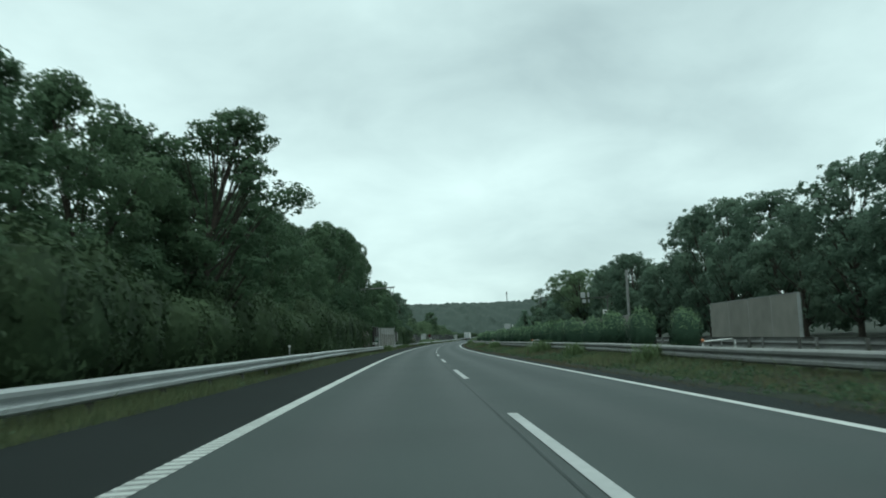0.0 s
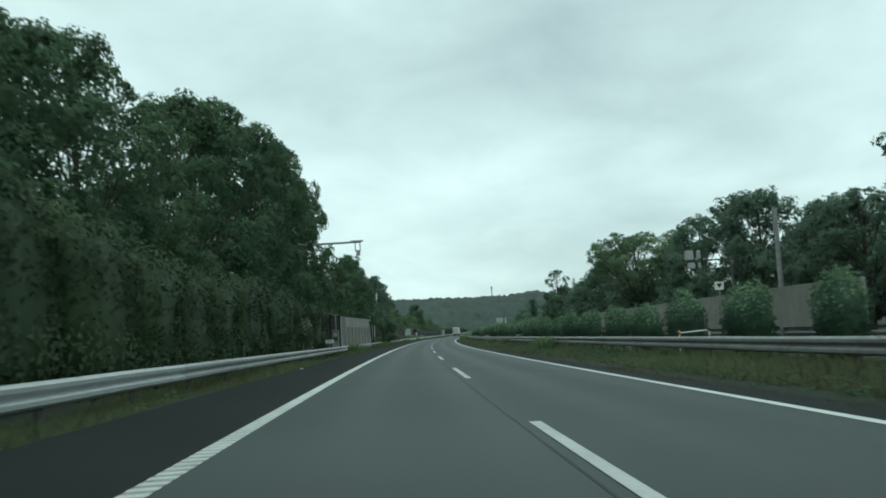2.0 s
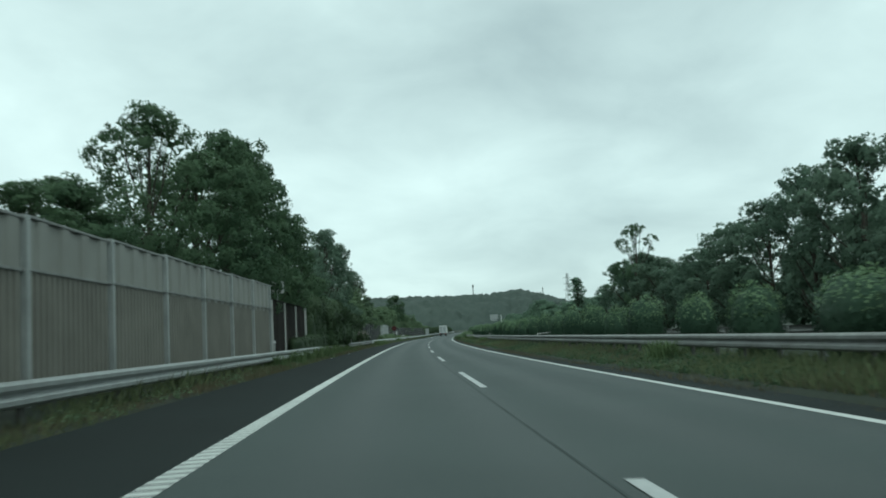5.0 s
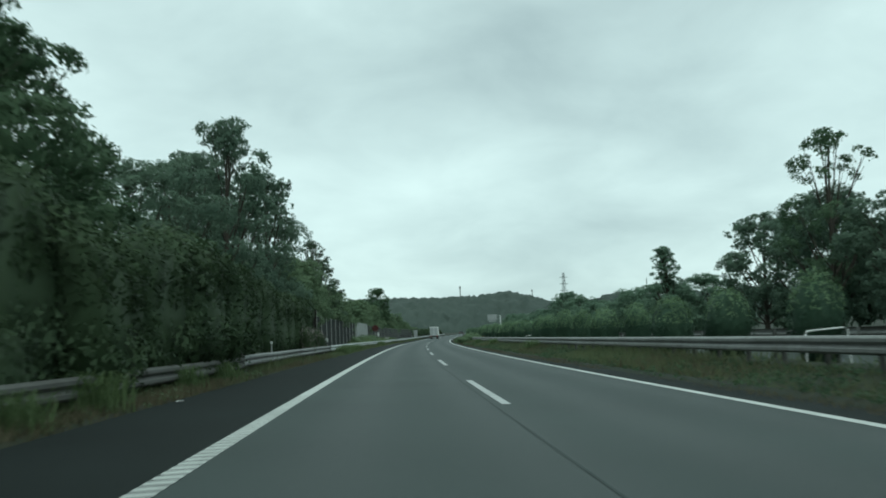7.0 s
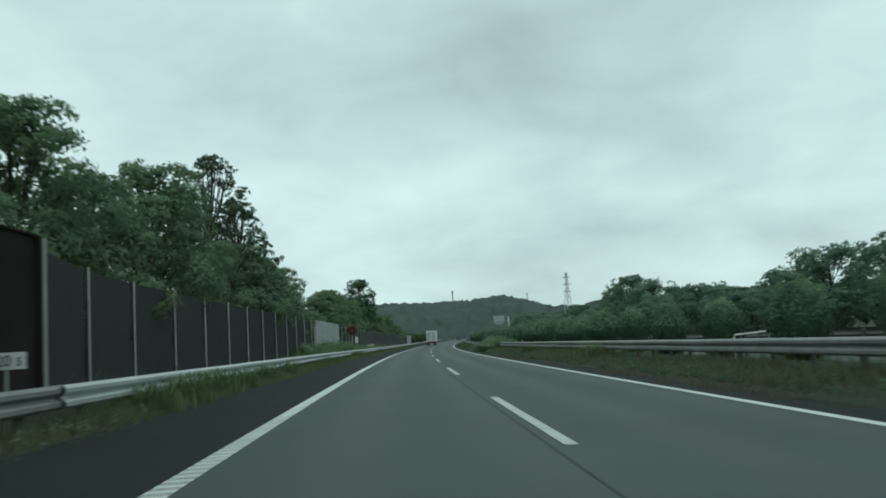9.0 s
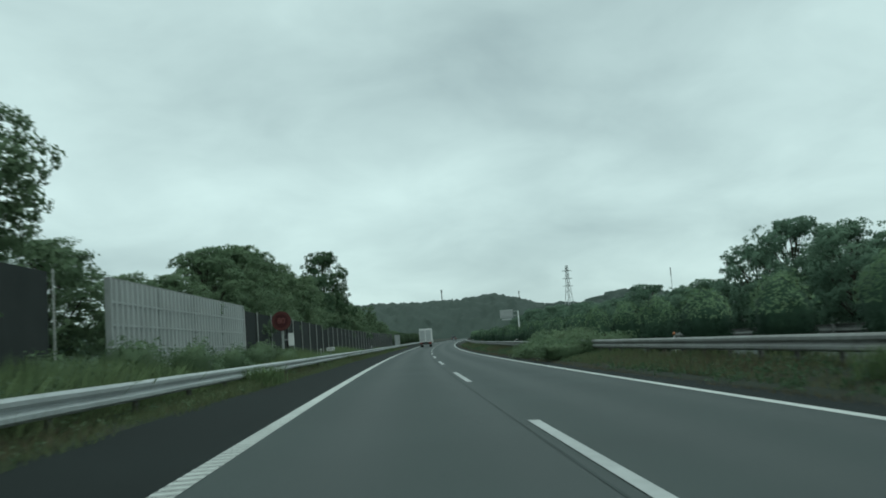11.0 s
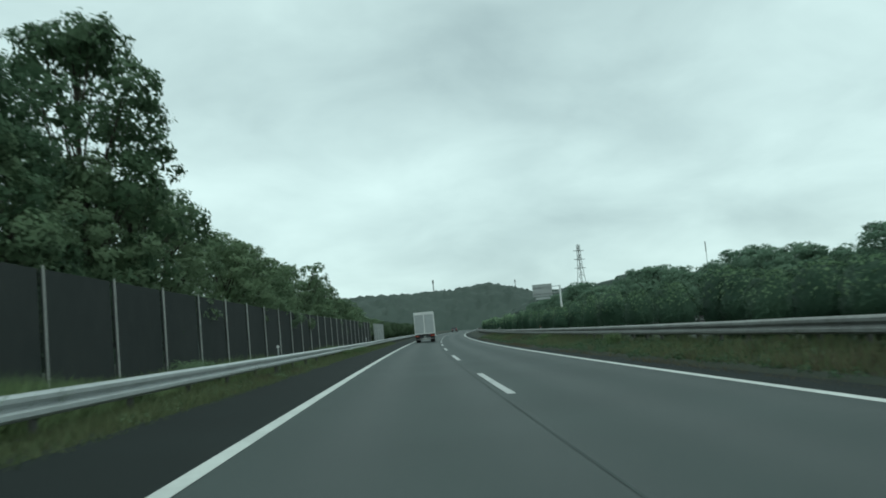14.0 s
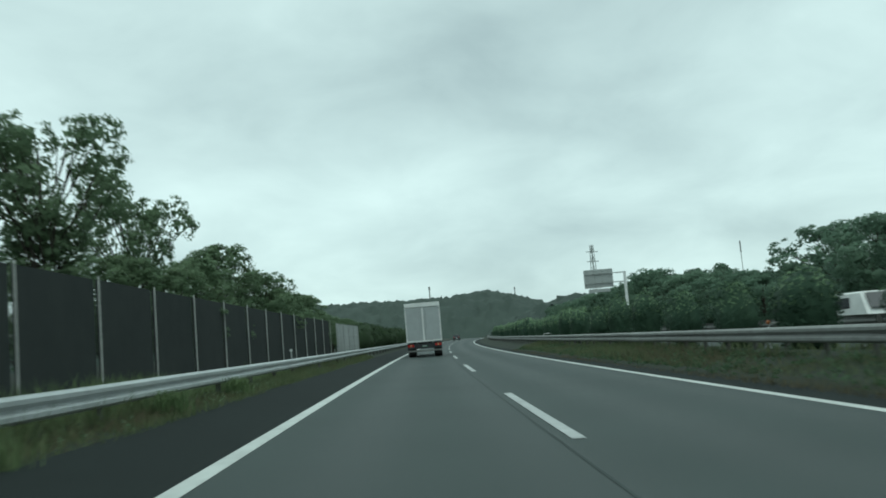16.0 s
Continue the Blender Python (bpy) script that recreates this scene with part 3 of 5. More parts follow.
def leaf_cards(rng, centres, normals, size, spread=0.7, stretch=1.5):
    """Pointed leaves at centres, facing roughly along normals."""
    n = len(centres)
    nn = unit(normals + rng.normal(0, spread, (n, 3)))
    nn = np.where(np.sum(nn * normals, 1, keepdims=True) < 0, -nn, nn)
    a = unit(np.cross(nn, rng.normal(0, 1, (n, 3))))
    b = np.cross(nn, a)
    sz = (size * rng.uniform(0.6, 1.4, n))[:, None]
    v = np.stack([centres - a * sz * stretch * 0.5 - b * sz * 0.5, centres - a * sz * stretch * 0.3 + b * sz * 0.5, centres + a * sz * stretch * 0.7], 1)
    nn_ = np.cross(v[:, 1] - v[:, 0], v[:, 2] - v[:, 0])
    turned = np.sum(nn_ * nn, 1) < 0
    v[turned] = v[turned][:, ::-1]
    return v.reshape(-1, 3), np.arange(3 * n).reshape(-1, 3)


def ico_sphere(sub):
    bm = bmesh.new()
    bmesh.ops.create_icosphere(bm, subdivisions=sub, radius=1.0)
    made = np.array([q.co[:] for q in bm.verts]), np.array([[q.index for q in f.verts] for f in bm.faces])
    bm.free()
    return made


def crown(rng, lobes, axis, dense, leaf_size, core, sub_size=(0.3, 0.5), droop=0.0):
    """Leaves of a crown. lobes: rows (x, y, z, r). Each lobe carries small sprays, thicker above and outside, round a heart of larger leaves."""
    V, N = [], []
    for x, y, z, r in lobes:
        c = np.array((x, y, z))
        out = np.array((x - axis[0], y - axis[1], 0.0))
        out = out / (np.linalg.norm(out) + 0.6)
        m = int(13 * r ** 1.4) + 4
        d = unit(unit(rng.normal(0, 1, (m, 3))) + (0, 0, 0.3) + out * 0.55)
        sub = c + d * (r, r, r * 0.85) * rng.uniform(0.7, 1.02, (m, 1)) - (0, 0, droop * r)
        rs = r * rng.uniform(*sub_size, m)
        k = np.maximum(3, (dense * rs ** 1.5)).astype(int)
        who = np.repeat(np.arange(m), k)
        e = unit(unit(rng.normal(0, 1, (len(who), 3))) + d[who] * 0.8 + (0, 0, 0.2))
        p = sub[who] + e * rs[who, None] * rng.uniform(0.45, 1.12, (len(who), 1)) * (1, 1, 0.8)
        v, f = leaf_cards(rng, p, e + d[who] * 0.4, leaf_size, 0.5)
        V.append(v)
        N.append(np.repeat(unit(e * 0.6 + d[who] * 0.8 + out * 0.3 + rng.normal(0, 0.08, e.shape)), 3, 0))
        if core:
            n = int(90 * core * r * r) + 4
            e = unit(rng.normal(0, 1, (n, 3)))
            v, f = leaf_cards(rng, c + e * (r, r, r * 0.85) * 0.72 * rng.random((n, 1)) ** 0.4, e, leaf_size * 1.9, 0.4)
            V.append(v)
            N.append(np.repeat(unit(e + rng.normal(0, 0.2, e.shape)), 3, 0))
    V, N = np.vstack(V), np.vstack(N)
    return V, np.arange(len(V)).reshape(-1, 3).tolist(), N


def limb(points, r0, r1, sides=7):
    n = len(points)
    return tube(points, [r0 + (r1 - r0) * i / (n - 1) for i in range(n)], sides)


PROFILE = dict(dome=([0, 0.15, 0.4, 0.7, 0.9, 1], [0.75, 0.95, 1, 0.8, 0.45, 0.1]), round=([0, 0.25, 0.5, 0.75, 0.92, 1], [0.5, 0.9, 1, 0.85, 0.5, 0.1]),
               cone=([0, 0.1, 0.4, 0.8, 1], [0.8, 1, 0.7, 0.28, 0.04]), vase=([0, 0.3, 0.6, 0.85, 1], [0.25, 0.7, 1, 0.85, 0.2]))


def tree_meshes(seed, height=10.0, radius=3.0, bare=0.25, lobes=22, lobe=(0.8, 1.3), dense=150, leaf_size=0.1, core=0.7, shape="dome", leaf_mat="leaf", lean=0.2, open_=0.0, sub_size=(0.3, 0.5), droop=0.0):
    """Trunk with limbs, and a crown of leafy lobes. bare: share of the height under the crown; open_: share of the lobes left out, for gaps."""
    rng = np.random.default_rng(seed)
    bm = bmesh.new()

    def join(b2):
        me = bpy.data.meshes.new("tmp")
        b2.to_mesh(me)
        b2.free()
        bm.from_mesh(me)
        bpy.data.meshes.remove(me)

    lx, ly = lean if isinstance(lean, tuple) else rng.normal(0, lean, 2)
    trunk = [(lx * q * q, ly * q * q, height * 0.9 * q) for q in np.linspace(0, 1, 7)]
    trunk[0] = (0, 0, -0.3)
    join(limb(trunk, height * 0.016 + 0.03, 0.03, 9))
    rows = []
    for i in range(lobes):
        u = (i + rng.random()) / lobes
        prof = float(np.interp(u, *PROFILE[shape]))
        r = rng.uniform(*lobe) * (0.72 + 0.28 * prof)
        ang = i * 2.4 + rng.normal(0, 0.3)
        rr = max(0, radius * prof - r * 0.75) * (0.45 + 0.55 * math.sqrt(rng.random())) * rng.uniform(0.85, 1.15)
        q = bare + (1 - bare) * u
        z = min(height * q + r * 0.3, height - r * 0.95)
        x, y = lx * q * q + math.cos(ang) * rr, ly * q * q + math.sin(ang) * rr
        if i < lobes - 2 and rng.random() < open_:
            continue
        rows.append((x, y, z, r))
        q0 = max(0.1, q * 0.9 - 0.16)
        p0, p1 = Vector((lx * q0 * q0, ly * q0 * q0, height * 0.9 * q0)), Vector((x, y, z))
        mid = (p0 + p1) / 2 + Vector((0, 0, -0.08 * (p1 - p0).length))
        join(limb([p0, mid, p1], 0.025 + height * 0.007 * (1 - q), 0.02, 5))
        for _ in range(2):
            p2 = p1 + Vector(rng.normal(0, 0.35, 3)) * r
            join(limb([mid, (mid + p2) / 2 + Vector((0, 0, 0.05)), p2], 0.022, 0.01, 4))
    t = bpy.data.meshes.new("trunk")
    bm.to_mesh(t)
    bm.free()
    t.materials.append(M["bark"])
    v, f, nn = crown(rng, rows, (lx * 0.5, ly * 0.5), dense, leaf_size, core, sub_size, droop)
    return t, mesh_of("crown", v, f, M[leaf_mat], normals=nn)


TREES = {}
for i in range(4):
    TREES["broad", i] = tree_meshes(10 + i, 10, 3.1, 0.08, 26, (0.75, 1.35), 150, 0.1, 0.74, "dome", "leaf")
for i in range(4):
    TREES["airy", i] = tree_meshes(50 + i, 10, 3.0, 0.2, 26, (0.6, 1.15), 200, 0.085, 0.5, "dome", "leaf", open_=0.1)
for i in range(2):
    TREES["sparse", i] = tree_meshes(60 + i, 10, 3.0, 0.25, 26, (0.5, 0.95), 220, 0.082, 0.0, "dome", "leaf", open_=0.2)
for i in range(4):
    TREES["light", i] = tree_meshes(30 + i, 8, 2.7, 0.2, 26, (0.65, 1.15), 165, 0.092, 0.74, "dome", "leaf_light")
for i in range(4):
    TREES["mid", i] = tree_meshes(40 + i, 10, 3.2, 0.12, 26, (0.7, 1.25), 100, 0.125, 0.62, "round", "leaf_mid_haze", open_=0.1)
for i in range(3):
    TREES["mid_light", i] = tree_meshes(45 + i, 7, 3.4, 0.05, 26, (0.7, 1.2), 100, 0.12, 0.66, "round", "leaf_pale_haze")
for i in range(2):
    TREES["far", i] = tree_meshes(70 + i, 9, 3.6, 0.04, 12, (1.2, 1.8), 8, 0.42, 0.25, "dome", "leaf_mid_haze")
TREES["round", 0] = tree_meshes(80, 10, 5.2, 0.36, 46, (0.75, 1.25), 150, 0.1, 0.55, "vase", "leaf_light", lean=0.1)
TREES["high", 0] = tree_meshes(86, 12.5, 3.0, 0.26, 44, (0.6, 1.1), 180, 0.09, 0.72, "dome", "leaf", lean=(1.5, 0.0), open_=0.06)
TREES["umbrella", 0] = tree_meshes(84, 8, 3.2, 0.5, 26, (0.55, 0.95), 130, 0.1, 0.5, "vase", "leaf_light", lean=0.1)
TREES["pine", 0] = tree_meshes(90, 10, 2.8, 0.1, 60, (0.32, 0.6), 300, 0.075, 0.3, "dome", "leaf_pine", lean=0.15)
TREES["cedar", 0] = tree_meshes(92, 8, 1.9, 0.08, 34, (0.4, 0.75), 200, 0.085, 0.4, "cone", "leaf_pale_haze", lean=0.1)
for i in range(4):
    c = TREES["airy", i][1].copy()
    c.materials[0] = M["leaf_mid_haze"]
    TREES["airy_pale", i] = TREES["airy", i][0], c
BASE_H = dict(cedar=8, airy_pale=10, sparse=10, broad=10, light=8, airy=10, far=9, round=10, pine=10, mid=10, mid_light=7, umbrella=8, high=12.5)
LABELS = dict(sparse="tall thin-crowned tree with much sky showing through", broad="dark green broadleaf tree with a dense uneven crown", light="fresh green broadleaf tree with rounded leaf clumps",
              airy="tall dark broadleaf tree with gaps of sky in its crown", mid="dark green tree beyond the oncoming carriageway", mid_light="low leafy green tree beyond the oncoming carriageway",
              round="wide round-crowned broadleaf tree with visible limbs", airy_pale="tall grey-green broadleaf tree with gaps in its crown", pine="dark pine with ragged tufted branches", cedar="slender pale green conical tree beyond the road",
              high="tall tree with a high open crown over the verge", umbrella="pale green tree with a rounded crown on bare limbs")


def plant(kind, i, s, v, top, wide=1.0, turn=None, where="on the verge", base=None):
    """A tree whose top stands at height top over the road."""
    t, c = TREES[kind, i]
    z0 = float(ground_z(v)) if base is None else base
    k = (top - z0) / BASE_H[kind]
    m = stand(s, v, z0, random.uniform(0, 360) if turn is None else turn)
    o = thing("tree", m, LABELS[kind], "tree", "roadside trees")
    o.scale = (k * wide, k * wide, k)
    ob_of("trunk", t, o)
    ob_of("crown", c, o)
    return o


def woodland(name, rows, label):
    """A belt of trees far back, as one mesh: rows of (variant, s, v, top, wide, turn)."""
    V, F, off = [], [], 0
    for i, s, v, top, wide, turn in rows:
        t, c = TREES["far", i]
        z0 = float(ground_z(v))
        k = (top - z0) / BASE_H["far"]
        m = stand(s, v, z0, turn) @ Matrix.Diagonal((k * wide, k * wide, k, 1))
        co = np.empty(len(c.vertices) * 3, dtype=np.float32)
        c.vertices.foreach_get("co", co)
        mm = np.array(m)
        V.append(co.reshape(-1, 3) @ mm[:3, :3].T + mm[:3, 3])
        F += [tuple(q + off for q in p.vertices) for p in c.polygons]
        off += len(c.vertices)
    return tagged(ob_of(name, mesh_of(name, np.vstack(V), F, M["leaf_mid_haze"])), label, "woodland", kind="stuff")


R0 = random.Random(5)
# heights of the trees along the road, one each 5.35 m on the verge and each 6.5 m beyond the oncoming carriageway
L_H = [8.0, 8.0, 8.0, 8.0, 8.0, 8.0, 8.0, 8.0, 8.0, 8.0, 8.0, 8.0, 7.8, 8.8, 8.8, 8.6, 8.6, 9.2, 9.2, 9.8, 8.8, 10.2, 9.7, 11.4, 12.8, 12.8, 12.9, 13.0, 13.2, 6.7, 5.4, 4.6, 5.1, 5.8, 9.5, 8.9, 11.0, 11.6, 11.5, 9.3, 7.8, 6.2, 7.3, 8.2, 9.6, 10.5, 10.5, 12.0, 6.8, 7.5, 6.6, 8.2, 8.0, 6.4, 7.0, 6.9, 6.8, 7.1, 4.6, 4.1, 4.4, 5.9, 6.6, 7.2, 7.5, 7.4, 7.6, 7.2, 7.4, 7.0, 7.0, 7.0, 7.0, 7.7, 6.5, 6.8, 6.4, 6.5, 4.4, 4.4, 4.4, 4.4, 5.2, 6.5, 5.6, 4.7, 5.2, 5.1, 5.3, 4.1, 4.1, 4.0, 4.0, 4.0, 3.9, 3.9]
R_H = [9.0, 9.0, 9.0, 9.0, 9.0, 9.0, 9.0, 9.0, 9.1, 9.6, 10.0, 10.0, 10.1, 8.7, 10.6, 11.2, 11.8, 11.6, 8.0, 8.2, 10.2, 10.6, 10.0, 8.1, 4.1, 5.6, 7.2, 7.7, 10.7, 10.5, 9.3, 8.5, 7.2, 6.6, 7.5, 8.5, 9.0, 8.6, 2.6, 5.3, 3.0, 5.3, 5.3, 4.6, 3.5, 4.1, 4.7, 4.2, 4.4, 6.3, 7.3, 6.6, 3.8, 4.8, 4.4, 3.5, 5.6, 4.2, 4.4, 4.9, 4.3, 4.9, 5.3, 4.9, 4.5, 5.2, 5.8, 6.1, 3.9, 4.0, 4.7, 4.4, 5.5, 5.7, 6.8, 6.9, 6.2, 6.2, 6.1, 6.1, 6.1, 6.1, 6.0, 6.0, 6.0, 6.1, 6.1, 6.1, 6.2, 6.2, 6.2, 6.3]
L_S, R_S = -38 + 5.35 * np.arange(len(L_H)), -20 + 6.5 * np.arange(len(R_H))


def variants(k):
    return sum(1 for q in TREES if q[0] == k)


def kind_left(s):
    if s < 60:
        return "broad"
    if s < 136:
        return R0.choice(["broad", "airy", "airy"])
    if s < 183:
        k = R0.choice(["broad", "airy"])
        return k if s < 147 else "broad"
    if s < 216:
        return "airy_pale"
    return "light"


# verge trees behind the start are unseen, added to block skylight
for s, h in zip(L_S, L_H):
    k = kind_left(s)
    s += R0.uniform(-0.9, 0.9)
    v = -10.3 + (0.7 if 88 < s < 121 or 147 < s < 186 else -0.5 if s > 216 else 0) + R0.uniform(-0.4, 0.4)
    plant(k, R0.randrange(variants(k)), s, v, h, min(1.5, max(0.8, R0.uniform(0.9, 1.08) * (9.2 if s < 216 else 8.2) / h)))
for s, h in zip(R_S, R_H):
    k = "mid" if s < 225 else "mid_light"
    plant(k, R0.randrange(variants(k)), s + R0.uniform(-1.2, 1.2), 23.5 + R0.uniform(-0.8, 0.8), h, min(1.5, max(0.75, R0.uniform(0.9, 1.1) * (10 if k == "mid" else 7.5) / h)))
# single trees that stand out of the rows: kind, variant, s, v, top, width, turn
for row in (("high", 0, 37.4, -8.6, 9.2, 1.4, 0), ("broad", 2, 115.5, -9.4, 13.2, 0.68, 160), ("airy_pale", 3, 199.8, -9.7, 11.8, 0.85, 70), ("airy_pale", 1, 210.8, -9.6, 11.4, 0.9, 200), ("pine", 0, 248.6, -11.5, 11.2, 1.15, 30),
            ("pine", 0, 254.6, -11.2, 9.9, 1.15, 140), ("round", 0, 143.0, 21.8, 10.8, 1.0, 20), ("sparse", 1, 205.5, 21.7, 11.4, 0.95, 80), ("cedar", 0, 231.0, 19.9, 7.6, 1.6, 10),
            ("umbrella", 0, 384.5, -10.4, 7.2, 0.95, 0), ("umbrella", 0, 391.5, -10.6, 6.4, 0.8, 120), ("broad", 1, 343.2, -10.9, 11.5, 0.98, 30), ("broad", 3, 337.0, -11.2, 8.4, 0.95, 130)):
    plant(*row)
belt = []
for s in np.arange(-44, 640, 6.4):
    h = float(np.interp(s, L_S, L_H))
    belt.append((R0.randrange(2), s, -15.5 + R0.uniform(-1.2, 1.2), h * R0.uniform(0.5, 0.7), R0.uniform(0.8, 1.1), R0.uniform(0, 360)))
woodland("woodland_left", belt, "dark belt of trees behind the roadside trees")
belt = []
for s in np.arange(0, 690, 6.4):
    h = float(np.interp(s, R_S, R_H))
    belt.append((R0.randrange(2), s, 29.5 + R0.uniform(-1.5, 1.5), h * R0.uniform(0.65, 0.85) + 0.4, R0.uniform(0.9, 1.2), R0.uniform(0, 360)))
for s in range(480, 690, 6):
    belt.append((R0.randrange(2), s, 36 + R0.uniform(-3, 3), 7 + R0.uniform(0, 2), 1.1, R0.uniform(0, 360)))
woodland("woodland_right", belt, "dark belt of trees beyond the oncoming carriageway")


def shell(name, seed, lx, ly, hz, n, leaf_size, mat="leaf_ivy_shaded", square=0.55, bump=0.16, sub=2, taper=0.0, ragged=0.06, inside=0.85, young_lit=0.0):
    """A shrub or creeper mass that fills about lx by ly by hz: a lumpy body under a skin of leaves."""
    rng = np.random.default_rng(seed)
    ph = rng.uniform(0, 6.28, 9)

    def body(d):
        q = np.sign(d) * np.abs(d) ** square
        w = sum(np.sin(d @ rng_dirs[i] * (2.5 + i) + ph[i]) for i in range(6))[:, None] / 6
        w2 = sum(np.sin(d @ rng_dirs[i] * (9 + 2 * i) + ph[i + 3]) for i in range(6))[:, None] / 6
        w3 = sum(np.sin(d @ rng_dirs[i] * (17 + 3 * i) + ph[i + 2]) for i in range(6))[:, None] / 6
        r = q * (1 + bump * w + bump * 0.7 * w2 + bump * 0.5 * w3)
        wide = 1 + taper * r[:, 2:3]
        return np.concatenate([r[:, :1] * wide * lx / 2, r[:, 1:2] * wide * ly / 2, r[:, 2:3] * hz / 2 + hz / 2], 1)

    rng_dirs = rng.normal(0, 1, (6, 3))
    rng_dirs /= np.linalg.norm(rng_dirs, axis=1, keepdims=True)
    d = rng.normal(0, 1, (n * 8, 3))
    d /= np.linalg.norm(d, axis=1, keepdims=True)
    p = body(d)
    # even spread: a leaf at most in each small cell of the skin, widening the cells until n are left
    cell = 0.02
    while True:
        _, first = np.unique(np.floor(p / cell).astype(int), axis=0, return_index=True)
        if len(first) <= n:
            break
        cell *= 1.08
    d, p = d[first], p[first]
    n = len(p)
    mid = np.array((0, 0, hz / 2))
    p = mid + (p - mid) * rng.uniform(1 - 2 * ragged, 1 + ragged, (n, 1))
    skin = unit(d * (1 / lx, 1 / ly, 1 / hz))
    v, f = leaf_cards(rng, p, skin, leaf_size, 0.45)
    # each leaf takes on some of the slope of the lump it grows on
    wave = np.sin(p * 3.1 / max(0.6, hz / 3) + ph[:3]) * 0.45
    nn = np.repeat(unit(skin + wave + rng.normal(0, 0.15, (n, 3))), 3, 0)
    iv, jf = ico_sphere(sub + 1)
    core = mid + (body(iv) - mid) * inside
    # pale new growth over the top, with the top's skylight put into its colour
    pale = ((d[:, 2] > 0.2) & (rng.random(n) < young_lit * (0.4 + d[:, 2]))).astype(int)
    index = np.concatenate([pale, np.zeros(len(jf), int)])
    return mesh_of(name, np.vstack([v, core]), f.tolist() + (jf + len(v)).tolist(), [M[mat], M["leaf_young_lit"]], index, normals=np.vstack([nn, unit(iv)]))


# last number: share of pale top leaves that make the tops look lit
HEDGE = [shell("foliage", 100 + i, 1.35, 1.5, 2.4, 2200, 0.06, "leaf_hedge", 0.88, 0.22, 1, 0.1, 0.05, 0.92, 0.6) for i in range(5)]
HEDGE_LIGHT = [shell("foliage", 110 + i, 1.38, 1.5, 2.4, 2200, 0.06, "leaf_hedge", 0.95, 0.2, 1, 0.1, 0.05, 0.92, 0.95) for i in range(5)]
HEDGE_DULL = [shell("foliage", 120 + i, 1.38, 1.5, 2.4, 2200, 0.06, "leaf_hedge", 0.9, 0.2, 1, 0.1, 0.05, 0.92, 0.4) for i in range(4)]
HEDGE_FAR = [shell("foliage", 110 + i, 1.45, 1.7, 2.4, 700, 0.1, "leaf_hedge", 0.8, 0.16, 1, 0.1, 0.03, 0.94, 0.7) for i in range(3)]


bm = limb([(0, 0, -0.15), (0.05, 0.03, 0.5), (0.02, 0.1, 0.9)], 0.06, 0.03)
STEM = bpy.data.meshes.new("stem")
bm.to_mesh(STEM)
bm.free()
STEM.materials.append(M["bark"])
bm = box(0.12, 4.0, 2.6, 0.02, (0, 0, 1.4))
SCREEN = bpy.data.meshes.new("screen_frame")
bm.to_mesh(SCREEN)
bm.free()
SCREEN.materials.append(M["wall_brown"])


def bush(me, s, v, z, scale, turn, name, label, category, group):
    o = thing(name, stand(s, v, z, turn), label, category, group)
    o.scale = scale
    ob_of("foliage", me, o)
    if name in ("hedge_bush", "shrub"):
        ob_of("stem", STEM, o)
    if name == "creeper_screen":
        ob_of("screen_frame", SCREEN, o)
    return o


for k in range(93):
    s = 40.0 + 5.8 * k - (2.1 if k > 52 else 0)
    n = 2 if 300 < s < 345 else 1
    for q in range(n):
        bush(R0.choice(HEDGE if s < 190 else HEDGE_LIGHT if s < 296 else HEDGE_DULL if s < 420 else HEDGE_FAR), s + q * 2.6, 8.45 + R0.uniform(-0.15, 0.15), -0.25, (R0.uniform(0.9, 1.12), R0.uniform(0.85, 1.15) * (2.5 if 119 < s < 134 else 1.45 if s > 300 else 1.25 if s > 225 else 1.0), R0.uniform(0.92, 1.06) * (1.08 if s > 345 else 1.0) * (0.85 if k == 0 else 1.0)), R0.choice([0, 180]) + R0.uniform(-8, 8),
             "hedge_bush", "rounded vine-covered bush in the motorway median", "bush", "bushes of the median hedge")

# creeper-clad screens, undergrowth and weedy shrubs on the verge
IVY = [shell("foliage", 200 + i, 1.3, 4.9, 3.4, 6500, 0.075, "leaf_ivy_shaded", 0.5, 0.24, 2, 0.0, 0.05, 0.9) for i in range(5)]
for s0, s1, h, lab in ((57, 112.5, 1.0, "dark creeper-covered screen beside the guardrail"), (168, 214.5, 1.0, "tall overgrown creeper screen beside the guardrail")):
    s = s0 + 2.0
    while s < s1 - 1:
        bush(R0.choice(IVY), s, (-7.45 if 166 < s < 186 else -7.85) + R0.uniform(-0.12, 0.12), 0.2, (R0.uniform(0.9, 1.2) * (1.35 if 166 < s < 186 else 1.0), 1.0, h * R0.uniform(0.9, 1.08)), R0.choice([0, 180]), "creeper_screen", lab, "hedge", "overgrown screens on the verge")
        s += 3.8
SHRUB_S = [(158 + 1.9 * k, -7.0, 0.5 + 0.02 * k) for k in range(7)] + [(166.5, -7.3, 1.1), (168.5, -7.2, 1.3), (170.5, -7.4, 1.4)]
SHRUB = [shell("foliage", 300 + i, 2.2, 3.0, 2.2, 3200, 0.08, "leaf_ivy_shaded", 0.75, 0.25, 1, 0.0, 0.05, 0.9) for i in range(3)]
s = -12.0
while s < 58:
    bush(R0.choice(SHRUB), s, -8.4 + R0.uniform(-0.3, 0.3), 0.25, (1.0, R0.uniform(0.9, 1.2), R0.uniform(0.8, 1.5)), R0.uniform(0, 360), "shrub", "dark green undergrowth shrub below the trees", "shrub", "undergrowth shrubs")
    s += R0.uniform(2.0, 3.0)
